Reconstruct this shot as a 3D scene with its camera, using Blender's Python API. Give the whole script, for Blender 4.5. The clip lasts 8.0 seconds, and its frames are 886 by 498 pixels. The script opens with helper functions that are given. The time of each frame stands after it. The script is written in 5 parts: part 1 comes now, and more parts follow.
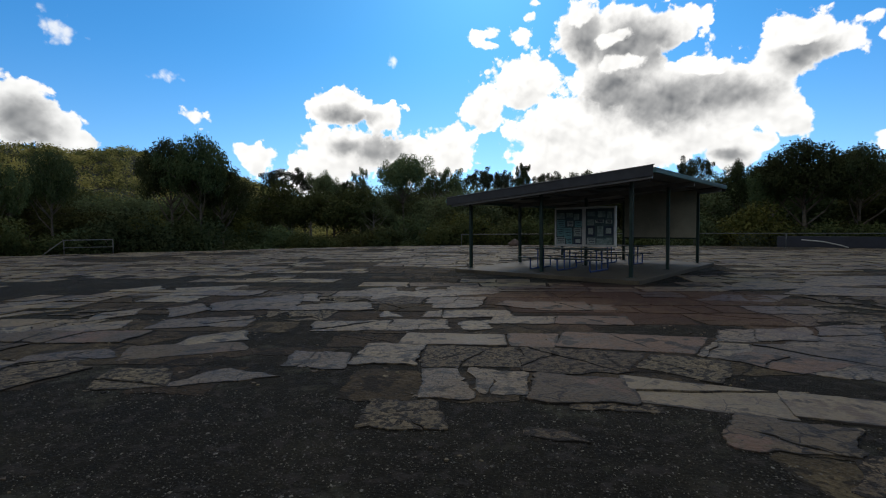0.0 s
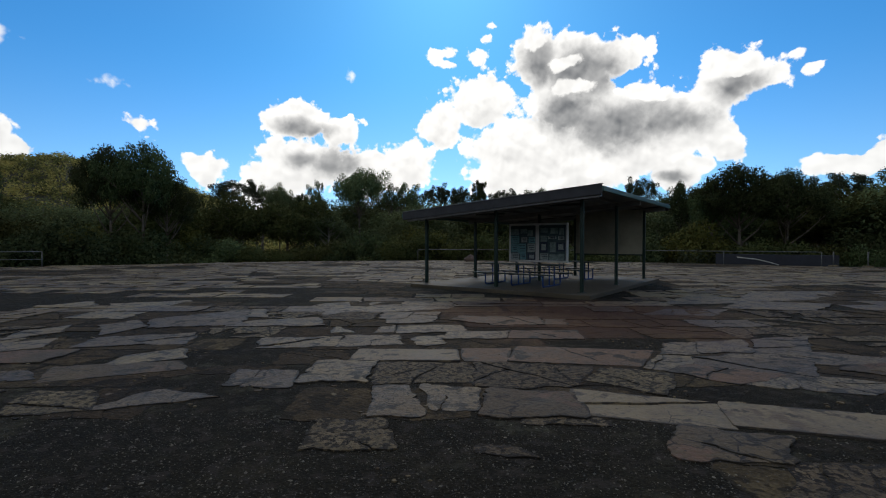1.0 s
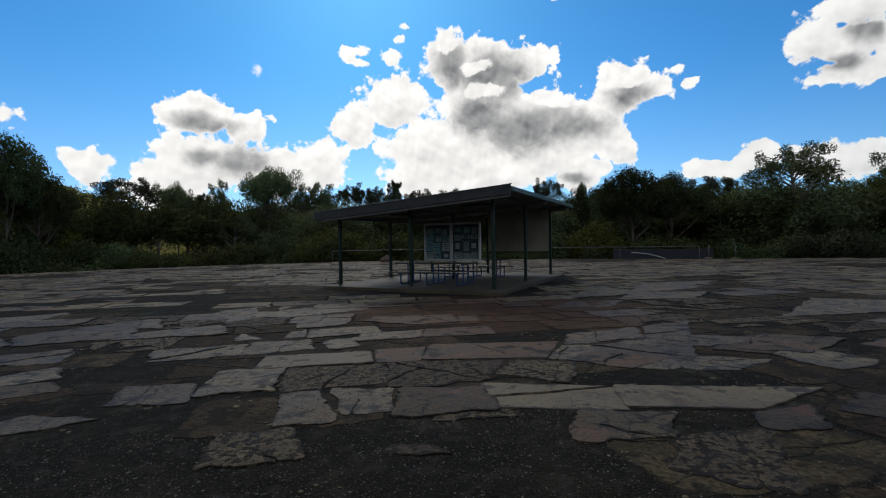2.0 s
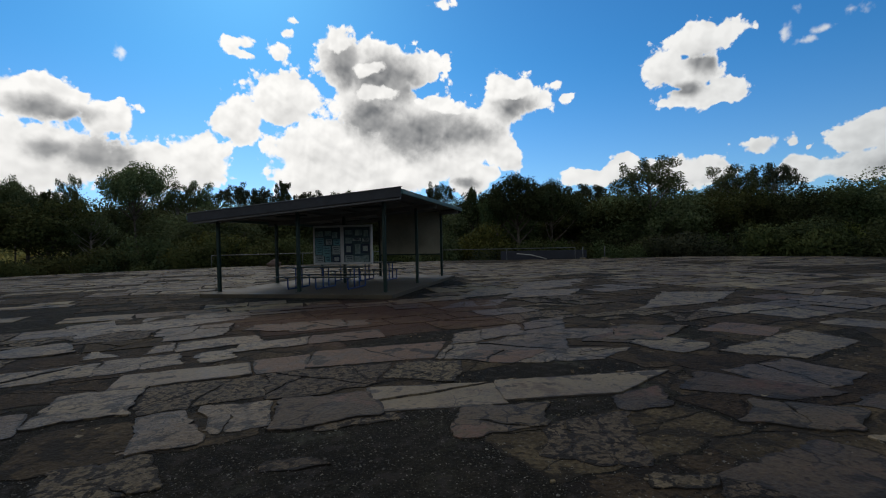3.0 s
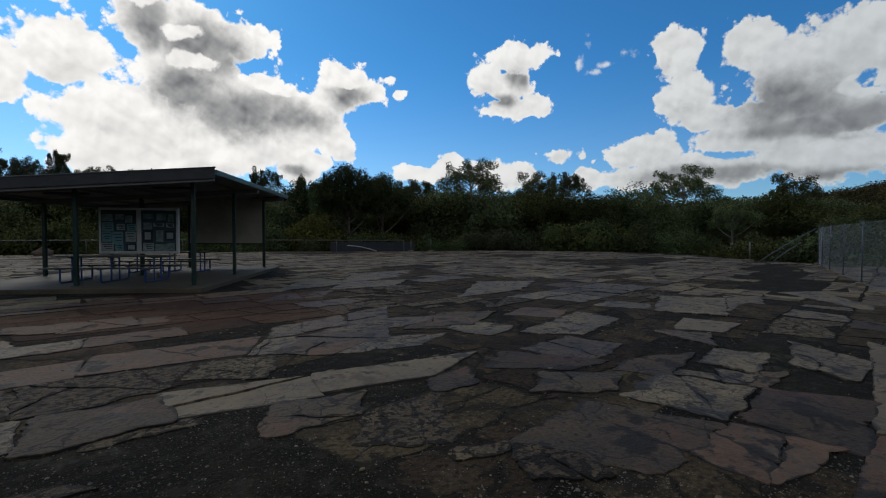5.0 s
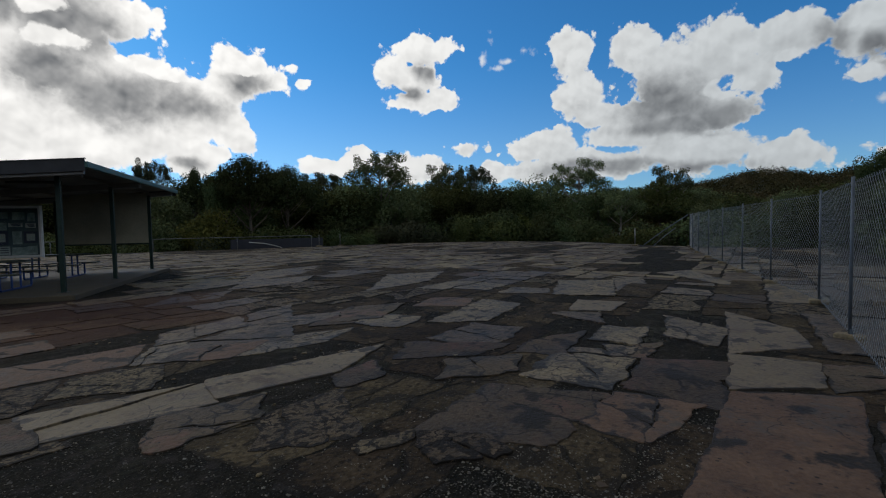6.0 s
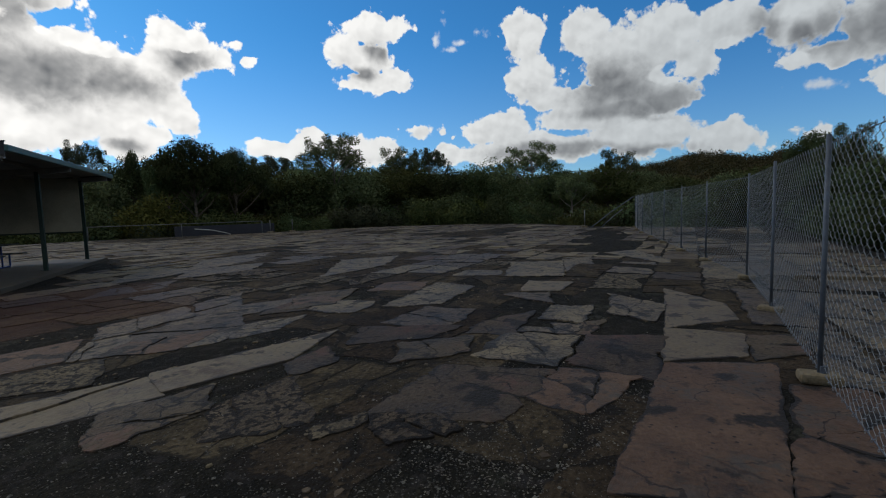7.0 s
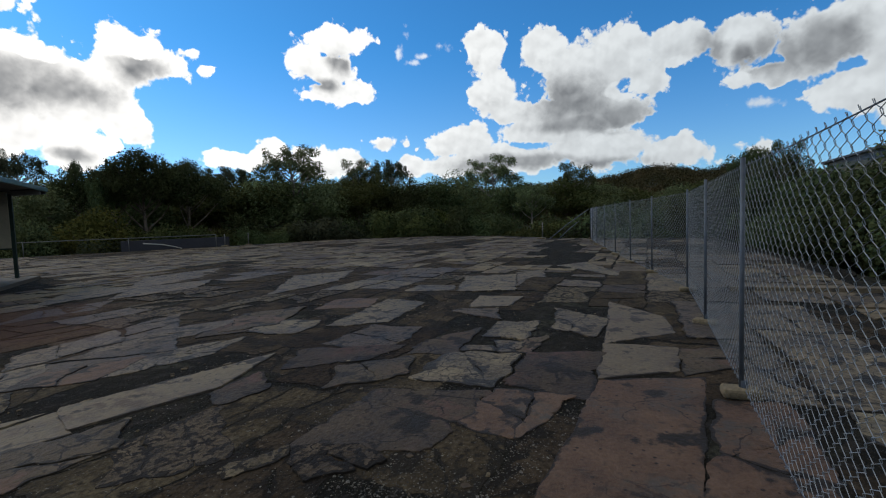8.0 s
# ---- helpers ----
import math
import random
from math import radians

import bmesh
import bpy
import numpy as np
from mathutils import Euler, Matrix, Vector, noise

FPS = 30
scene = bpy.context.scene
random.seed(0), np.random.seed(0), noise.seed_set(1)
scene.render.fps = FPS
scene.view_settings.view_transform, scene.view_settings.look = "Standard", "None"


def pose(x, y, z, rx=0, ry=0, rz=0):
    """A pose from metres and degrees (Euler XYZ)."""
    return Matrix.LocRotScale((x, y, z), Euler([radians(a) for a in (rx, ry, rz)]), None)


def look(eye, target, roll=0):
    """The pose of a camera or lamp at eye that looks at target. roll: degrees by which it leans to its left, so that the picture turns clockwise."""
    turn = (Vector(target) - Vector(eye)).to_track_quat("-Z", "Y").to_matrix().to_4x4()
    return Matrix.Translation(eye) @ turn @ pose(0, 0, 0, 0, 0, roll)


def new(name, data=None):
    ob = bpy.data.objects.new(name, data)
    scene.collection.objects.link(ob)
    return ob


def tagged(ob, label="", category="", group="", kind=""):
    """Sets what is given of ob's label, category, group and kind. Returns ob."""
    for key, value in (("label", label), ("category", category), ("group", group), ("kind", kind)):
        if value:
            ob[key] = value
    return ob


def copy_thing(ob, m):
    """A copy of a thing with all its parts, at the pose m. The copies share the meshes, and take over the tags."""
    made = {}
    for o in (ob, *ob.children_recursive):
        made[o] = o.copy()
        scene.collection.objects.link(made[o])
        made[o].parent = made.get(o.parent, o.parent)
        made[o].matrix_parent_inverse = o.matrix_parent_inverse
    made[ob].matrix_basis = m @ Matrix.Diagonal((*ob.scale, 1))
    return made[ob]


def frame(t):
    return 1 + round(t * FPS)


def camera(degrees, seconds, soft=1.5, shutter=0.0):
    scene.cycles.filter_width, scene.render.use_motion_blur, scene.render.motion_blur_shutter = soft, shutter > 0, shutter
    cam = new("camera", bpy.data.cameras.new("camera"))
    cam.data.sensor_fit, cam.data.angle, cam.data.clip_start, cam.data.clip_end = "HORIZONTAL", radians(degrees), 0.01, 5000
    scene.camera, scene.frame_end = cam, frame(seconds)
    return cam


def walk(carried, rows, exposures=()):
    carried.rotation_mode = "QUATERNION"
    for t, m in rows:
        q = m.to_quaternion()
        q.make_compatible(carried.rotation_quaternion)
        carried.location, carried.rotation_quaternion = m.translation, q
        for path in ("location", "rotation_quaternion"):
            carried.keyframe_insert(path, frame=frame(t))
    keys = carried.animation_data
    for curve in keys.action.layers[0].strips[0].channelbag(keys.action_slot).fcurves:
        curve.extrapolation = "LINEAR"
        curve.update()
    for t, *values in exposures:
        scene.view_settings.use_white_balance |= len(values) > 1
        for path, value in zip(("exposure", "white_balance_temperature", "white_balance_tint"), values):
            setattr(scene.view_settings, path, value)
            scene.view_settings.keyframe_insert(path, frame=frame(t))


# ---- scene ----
cam = camera(87.2, 8.0, soft=1.1)
PATH = [
    (0, (-0.274, -0.04, 1.634), (-0.388, 1.955, 1.542), -0.5),
    (0.5, (-0.258, -0.004, 1.631), (-0.299, 1.995, 1.571), -0.2),
    (1, (-0.228, 0.021, 1.614), (-0.157, 2.019, 1.587), 0.1),
    (2.5, (-0.103, 0.039, 1.6), (0.536, 1.934, 1.569), -1.3),
    (3, (-0.038, 0.04, 1.593), (0.812, 1.85, 1.569), -1.2),
    (3.5, (0.009, 0.053, 1.573), (1.025, 1.775, 1.54), -1.0),
    (4, (0.061, 0.054, 1.563), (1.213, 1.687, 1.495), -1.8),
    (4.5, (0.077, 0.05, 1.557), (1.36, 1.583, 1.472), -0.4),
    (5, (0.1, 0.033, 1.552), (1.53, 1.43, 1.489), 0.3),
    (6.3, (0.175, -0.064, 1.533), (1.894, 0.951, 1.409), -1.6),
    (6.5, (0.164, -0.077, 1.534), (1.909, 0.889, 1.389), -1.8),
    (7, (0.152, -0.114, 1.552), (1.908, 0.827, 1.381), -1.7),
    (7.5, (0.267, -0.234, 1.592), (2.034, 0.688, 1.42), -0.3),
    (8, (0.345, -0.344, 1.626), (2.172, 0.461, 1.499), -1.9),
]
walk(cam, [(t, look(eye, target, roll)) for t, eye, target, roll in PATH],
     exposures=[(0, -0.2), (1, -0.25), (2.5, -0.4), (4.5, -0.45), (6.5, -0.38), (7.5, -0.26), (8, -0.06)])

# ---- light ----
SUN_AZ, SUN_EL = 3.0, 36.0          # degrees: clockwise from +y, above the horizon


def link(tree, a, b):
    tree.links.new(a, b)


def sky_world():
    """Blue sky with broken cumulus; the clouds are soft lumps in azimuth and elevation, frayed by noise."""
    world = bpy.data.worlds.new("sky")
    scene.world = world
    world.use_nodes = True
    nt = world.node_tree
    nt.nodes.clear()

    def node(kind, **props):
        n = nt.nodes.new(kind)
        for k, val in props.items():
            if k == "operation":
                n.operation = val
        return n

    def math2(op, a, b=None, c=None, clamp=False):
        n = node("ShaderNodeMath", operation=op)
        n.use_clamp = clamp
        for i, val in enumerate((a, b, c)):
            if val is None:
                continue
            if isinstance(val, (int, float)):
                n.inputs[i].default_value = val
            else:
                link(nt, val, n.inputs[i])
        return n.outputs[0]

    out = node("ShaderNodeOutputWorld")
    bg = node("ShaderNodeBackground")
    bg.inputs["Strength"].default_value = 0.1
    link(nt, bg.outputs[0], out.inputs[0])
    sky = node("ShaderNodeTexSky")
    sky.sky_type = "NISHITA"
    sky.sun_disc = False
    sky.sun_elevation, sky.sun_rotation = radians(SUN_EL), radians(SUN_AZ)
    sky.air_density, sky.dust_density, sky.ozone_density = 1.0, 0.35, 3.0
    tint = node("ShaderNodeMix")
    tint.data_type, tint.blend_type = "RGBA", "MULTIPLY"
    tint.inputs[0].default_value = 1.0
    link(nt, sky.outputs[0], tint.inputs[6])
    tc = node("ShaderNodeTexCoord")
    sep = node("ShaderNodeSeparateXYZ")
    link(nt, tc.outputs["Generated"], sep.inputs[0])
    az = math2("MULTIPLY", math2("ARCTAN2", sep.outputs[0], sep.outputs[1]), 180 / math.pi)
    el = math2("MULTIPLY", math2("ARCSINE", sep.outputs[2]), 180 / math.pi)
    haze = node("ShaderNodeMix")
    haze.data_type = "RGBA"
    up = node("ShaderNodeMapRange")
    up.interpolation_type = "SMOOTHSTEP"
    link(nt, el, up.inputs[0])
    up.inputs[1].default_value, up.inputs[2].default_value = 2.0, 22.0
    link(nt, up.outputs[0], haze.inputs[0])
    haze.inputs[6].default_value, haze.inputs[7].default_value = HORIZON_TINT, SKY_TINT
    link(nt, haze.outputs[2], tint.inputs[7])
    place = node("ShaderNodeCombineXYZ")
    link(nt, az, place.inputs[0])
    link(nt, el, place.inputs[1])

    # slow swirl so that the lumps lose their oval outline
    warp = node("ShaderNodeTexNoise")
    warp.inputs["Scale"].default_value, warp.inputs["Detail"].default_value = 0.2, 3.0
    link(nt, place.outputs[0], warp.inputs["Vector"])
    shift = node("ShaderNodeVectorMath", operation="MULTIPLY_ADD")
    link(nt, warp.outputs["Color"], shift.inputs[0])
    shift.inputs[1].default_value = (3.0, 2.2, 0)
    shift.inputs[2].default_value = (-1.5, -1.1, 0)
    moved = node("ShaderNodeVectorMath", operation="ADD")
    link(nt, place.outputs[0], moved.inputs[0])
    link(nt, shift.outputs[0], moved.inputs[1])

    def frayed(at, detail=8.0, sizes=((0.5, 0.62), (1.35, 0.36), (3.2, 0.16))):
        """Billows and fine fringe of the clouds at a place in the sky."""
        fine = node("ShaderNodeTexNoise")
        fine.inputs["Scale"].default_value, fine.inputs["Detail"].default_value, fine.inputs["Roughness"].default_value = 0.36, detail, 0.58
        link(nt, at, fine.inputs["Vector"])
        turned = node("ShaderNodeVectorMath", operation="MULTIPLY_ADD")
        link(nt, fine.outputs["Color"], turned.inputs[0])
        turned.inputs[1].default_value = (1.5, 1.5, 0)
        link(nt, at, turned.inputs[2])
        total = math2("MULTIPLY", math2("SUBTRACT", fine.outputs[0], 0.5), 1.4)
        for size, amount in sizes:
            puff = node("ShaderNodeTexVoronoi")
            puff.feature = "SMOOTH_F1"
            puff.inputs["Scale"].default_value, puff.inputs["Smoothness"].default_value = size, 0.3
            link(nt, turned.outputs[0], puff.inputs["Vector"])
            total = math2("ADD", total, math2("MULTIPLY", math2("SUBTRACT", 0.42, puff.outputs["Distance"]), amount))
        return total

    fray = frayed(place.outputs[0])
    higher = node("ShaderNodeVectorMath", operation="ADD")
    link(nt, moved.outputs[0], higher.inputs[0])
    higher.inputs[1].default_value = (0.0, 1.5, 0)
    soft = frayed(place.outputs[0], 2.0, ((0.5, 0.5),))
    sunward = node("ShaderNodeVectorMath", operation="ADD")
    link(nt, place.outputs[0], sunward.inputs[0])
    sunward.inputs[1].default_value = (-0.3, 0.7, 0)
    rounds = ((0.36, 0.7), (0.8, 0.5), (1.7, 0.25))
    billow = math2("SUBTRACT", frayed(place.outputs[0], 2.5, rounds), frayed(sunward.outputs[0], 2.5, rounds))

    def field(lumps, at, spread=1.0, ragged=False):
        total = None
        for a, e, ra, re in lumps:
            d = node("ShaderNodeVectorMath", operation="SUBTRACT")
            link(nt, at, d.inputs[0])
            d.inputs[1].default_value = (a, e, 0)
            s = node("ShaderNodeVectorMath", operation="MULTIPLY")
            link(nt, d.outputs[0], s.inputs[0])
            small = max(ra, re) < 1.9 and ragged      # small puffs: a gentle slope, so that the fringe eats far into them
            wider = spread * (1.9 if small else 1.0)
            s.inputs[1].default_value = (1 / (ra * wider), 1 / (re * wider), 0)
            n = node("ShaderNodeVectorMath", operation="LENGTH")
            link(nt, s.outputs[0], n.inputs[0])
            v = math2("SUBTRACT", 0.52 if small else 1.0, n.outputs["Value"])
            total = v if total is None else math2("SMOOTH_MAX", total, v, 0.18)
        return total

    def ramp(val, lo, hi):
        n = node("ShaderNodeMapRange")
        n.interpolation_type = "SMOOTHSTEP"
        link(nt, val, n.inputs[0])
        n.inputs[1].default_value, n.inputs[2].default_value = lo, hi
        return n.outputs[0]

    def joined(at, spread):
        total = None
        for some in CLOUDS:
            one = field(some, at, spread, True)
            total = one if total is None else math2("SMOOTH_MAX", total, one, 0.18)
        return total

    body = joined(moved.outputs[0], 1.17)
    above = joined(higher.outputs[0], 1.13)
    # unseen sky behind and above: added cloud, greyed overhead to dim the light
    wide = node("ShaderNodeTexNoise")
    wide.inputs["Scale"].default_value, wide.inputs["Detail"].default_value = 0.06, 2.0
    link(nt, place.outputs[0], wide.inputs["Vector"])
    overhead = ramp(el, 32, 44)
    beyond = math2("MAXIMUM", ramp(math2("ABSOLUTE", math2("SUBTRACT", az, 33.0)), 84, 96), overhead)
    other = math2("SUBTRACT", math2("MULTIPLY", math2("SUBTRACT", wide.outputs[0], 0.38), 4.0),
                  math2("MULTIPLY", math2("SUBTRACT", 1.0, beyond), 6.0))
    body = math2("MAXIMUM", body, other)
    solid = math2("SUBTRACT", 1.0, ramp(body, 0.1, 0.5))
    cover = ramp(math2("ADD", body, math2("MULTIPLY", fray, math2("MULTIPLY_ADD", solid, 0.5, 0.35))), 0.02, 0.2)
    wisp = ramp(math2("ADD", field(WISPS, moved.outputs[0], 1.25), math2("MULTIPLY", fray, 1.5)), 0.1, 1.0)
    cover = math2("MAXIMUM", cover, math2("MULTIPLY", wisp, 0.75))
    grey = ramp(math2("ADD", field(GREY, moved.outputs[0], 1.35), math2("MULTIPLY", fray, 0.36)), -0.1, 0.7)
    grey = math2("MAXIMUM", grey, math2("MULTIPLY", overhead, 0.95))
    front = ramp(math2("ADD", field(BRIGHT, moved.outputs[0], 1.2), math2("MULTIPLY", fray, 0.7)), 0.02, 0.3)
    # undersides: where more cloud hangs above, less light comes down; the edges stay bright
    under = ramp(math2("ADD", above, math2("MULTIPLY", soft, 0.3)), 0.05, 0.95)
    depth = ramp(math2("ADD", body, math2("MULTIPLY", fray, 0.3)), 0.05, 0.36)
    shade = math2("MULTIPLY", math2("ADD", math2("MULTIPLY", grey, 0.62), math2("MULTIPLY", under, 0.16)), depth)
    shade = math2("MULTIPLY", shade, math2("SUBTRACT", 1.0, math2("MULTIPLY", front, 0.85)))
    relief = math2("MULTIPLY", math2("MULTIPLY", billow, 0.26), ramp(body, 0.0, 0.25))
    shade = math2("SUBTRACT", math2("ADD", shade, math2("MULTIPLY", depth, 0.06)), relief, clamp=True)
    # clouds near the sun shine through, those farther off less
    ahead = node("ShaderNodeVectorMath", operation="DOT_PRODUCT")
    link(nt, tc.outputs["Generated"], ahead.inputs[0])
    sa, se = radians(SUN_AZ), radians(SUN_EL)
    ahead.inputs[1].default_value = (math.sin(sa) * math.cos(se), math.cos(sa) * math.cos(se), math.sin(se))
    near_sun = ramp(ahead.outputs["Value"], 0.1, 0.97)
    rim = node("ShaderNodeMix")
    rim.data_type = "RGBA"
    link(nt, near_sun, rim.inputs[0])
    rim.inputs[6].default_value = CLOUD_FAR
    rim.inputs[7].default_value = CLOUD_LIT
    lit = node("ShaderNodeMix")
    lit.data_type = "RGBA"
    link(nt, shade, lit.inputs[0])
    link(nt, rim.outputs[2], lit.inputs[6])
    lit.inputs[7].default_value = CLOUD_GREY
    mix = node("ShaderNodeMix")
    mix.data_type = "RGBA"
    link(nt, cover, mix.inputs[0])
    link(nt, tint.outputs[2], mix.inputs[6])
    link(nt, lit.outputs[2], mix.inputs[7])
    link(nt, mix.outputs[2], bg.inputs["Color"])


HORIZON_TINT = (0.72, 1.12, 1.5, 1)
SKY_TINT = (0.33, 1.0, 1.46, 1)
CLOUD_LIT = (13.5, 13.3, 12.9, 1)
CLOUD_FAR = (7.3, 7.8, 8.1, 1)
CLOUD_GREY = (1.5, 1.62, 1.8, 1)
CLOUDS = [
    # west bank and the small puffs beside it
    [(-45.7, 10.5, 2.6, 3.0), (-43.0, 9.6, 2.4, 2.5), (-41.0, 8.3, 1.9, 1.3), 
     (-31.0, 11.9, 1.6, 1.2), (-46.5, 21.0, 0.8, 0.6)],
    # the low heap over the trees
    [(-15.6, 14.1, 4.2, 2.0), (-10.3, 13.3, 2.8, 1.9), (-14.4, 9.0, 6.3, 3.3), (-6.2, 8.4, 5.2, 3.3),
     (-24.8, 8.0, 2.1, 2.0), (-2.1, 9.4, 3.1, 3.0), (-18.3, 6.3, 4.1, 2.9)],
    # the great cumulus
    [(1.4, 13.9, 3.1, 2.5), (6.8, 16.8, 4.3, 3.1), (11.4, 10.9, 7.0, 4.5), (0.8, 21.8, 1.5, 1.0), (2.8, 22.2, 1.7, 1.2), (2.4, 20.8, 1.7, 0.7), (6.2, 21.5, 1.4, 1.1), (7.3, 23.4, 0.7, 0.6), (7.6, 24.8, 0.6, 0.4), (13.3, 21.0, 3.1, 3.7),
     (18.1, 20.9, 4.1, 3.2), (22.7, 20.5, 2.8, 2.3), (17.0, 16.9, 6.1, 4.1), (22.8, 13.9, 7.2, 4.0), (30.0, 13.2, 4.3, 3.2),
     (33.6, 16.6, 3.9, 2.8), (37.0, 16.4, 1.7, 1.4), (39.2, 17.9, 1.7, 0.9), (40.6, 16.5, 1.2, 0.6), (25.9, 21.5, 0.8, 0.7), (33.5, 10.8, 2.0, 2.2), (28.7, 7.4, 3.0, 1.8),
     (18.9, 8.3, 6.5, 2.2), (16.0, 10.4, 5.5, 3.2), (25.5, 10.2, 4.5, 2.4), (8.8, 7.8, 4.6, 2.6), (14.0, 6.6, 5.7, 2.6)],
    # the lone cloud and the puffs along the horizon
    [(54.1, 20.4, 3.7, 1.7), (57.0, 20.8, 1.8, 1.3), (50.8, 18.3, 2.2, 1.9), (53.5, 17.3, 3.0, 1.9), (51.1, 14.6, 1.8, 0.9), (56.4, 15.4, 2.1, 1.2), (53.8, 15.0, 2.8, 1.1),
     (59.8, 9.3, 1.8, 0.9), (62.5, 9.3, 0.9, 0.7), (63.8, 8.7, 0.5, 0.4), (52.0, 6.9, 2.9, 1.9), (43.5, 7.4, 4.1, 1.1), (46.9, 8.3, 2.0, 1.6), (63.0, 6.7, 2.3, 1.5), (67.0, 6.3, 2.4, 1.3),
     (29.0, 8.0, 3.1, 1.8), (55.2, 7.3, 2.2, 1.6), (26.1, 26.9, 1.5, 0.7)],
    # the eastern bank
    [(71.9, 19.0, 2.9, 2.7), (72.8, 14.7, 3.2, 2.7), (74.9, 12.4, 2.5, 1.6), (78.9, 18.5, 2.5, 2.5), (82.4, 15.4, 4.1, 3.9), (86.7, 17.0, 4.2, 3.5), (86.7, 11.4, 4.4, 1.7), (90.3, 14.6, 1.7, 2.0), (92.9, 17.4, 3.8, 2.3),
     (98.8, 16.6, 3.8, 2.4), (101.7, 13.3, 2.7, 1.3), (98.5, 12.9, 1.2, 1.0), (79.7, 10.1, 6.7, 1.6), (69.4, 9.2, 4.2, 1.9), (73.3, 6.7, 8.2, 1.8), (85.1, 7.7, 6.7, 2.2), (92.6, 6.4, 4.0, 2.0), (100.5, 6.3, 1.5, 1.0), (79.5, 11.8, 4.5, 1.6), (85.0, 12.5, 4.0, 2.0)],
    [(104.5, 15.0, 3.0, 3.2), (107.6, 16.0, 2.8, 2.9), (107.5, 10.6, 3.2, 2.2), (109.6, 14.6, 2.1, 4.1), (110.8, 8.8, 2.4, 2.8)],
]
WISPS = [(61.6, 19.3, 0.6, 1.3), (63.0, 18.1, 1.4, 0.6), (64.9, 19.0, 1.3, 0.6), (66.7, 19.9, 1.1, 0.8), (62.2, 21.0, 0.5, 1.1), (-34.0, 15.6, 1.9, 0.8), (-42.4, 18.4, 1.5, 1.4), (-9.0, 19.5, 0.9, 0.8), (100.5, 10.5, 1.8, 0.6)]
GREY = [(13.7, 21.0, 2.6, 2.5), (19.1, 19.2, 4.4, 3.2), (17.2, 15.2, 4.0, 3.0), (22.4, 13.3, 7.2, 2.5), (28.6, 13.4, 4.0, 1.6), (34.2, 15.9, 2.3, 1.5), 
        (-14.3, 13.3, 3.6, 0.9), (-10.6, 9.3, 2.9, 2.0), (-14.6, 9.8, 2.6, 1.1), (-44.6, 9.9, 2.7, 2.0), (28.4, 7.4, 1.8, 0.7), (54.9, 18.0, 1.9, 1.3), (53.0, 15.7, 1.7, 0.6),
        (81.6, 12.9, 4.8, 3.0), (87.3, 11.1, 3.8, 1.6), (82.7, 10.6, 5.3, 0.9), (75.9, 6.4, 8.5, 0.9), (85.6, 5.6, 4.6, 0.9), (101.7, 14.9, 2.6, 2.3), (105.5, 15.0, 2.8, 2.4), (96.2, 16.2, 1.4, 2.0), (99.3, 15.0, 1.3, 1.5)]
# small sunlit clouds in front of the grey
BRIGHT = [(16.7, 20.4, 2.2, 0.8), (17.5, 17.6, 2.6, 0.9), (13.1, 23.3, 1.8, 0.9), (22.6, 16.9, 0.8, 0.6), (26.6, 16.2, 3.2, 0.8), (32.9, 17.6, 3.0, 1.3), (80.5, 18.6, 3.0, 1.6), (88.0, 13.7, 2.2, 1.0), (93.5, 15.0, 1.6, 1.0), (98.6, 12.9, 1.1, 0.9), (73.0, 17.0, 2.0, 3.4), (86.0, 8.3, 3.5, 0.9)]
sky_world()

sun = new("sun", bpy.data.lights.new("sun", "SUN"))
sun.data.energy, sun.data.angle, sun.data.color = 0.95, radians(14), (1.0, 0.88, 0.72)
a, e = radians(SUN_AZ), radians(SUN_EL)
sun.matrix_world = look((0, 0, 60), Vector((0, 0, 60)) - Vector((math.sin(a) * math.cos(e), math.cos(a) * math.cos(e), math.sin(e))))


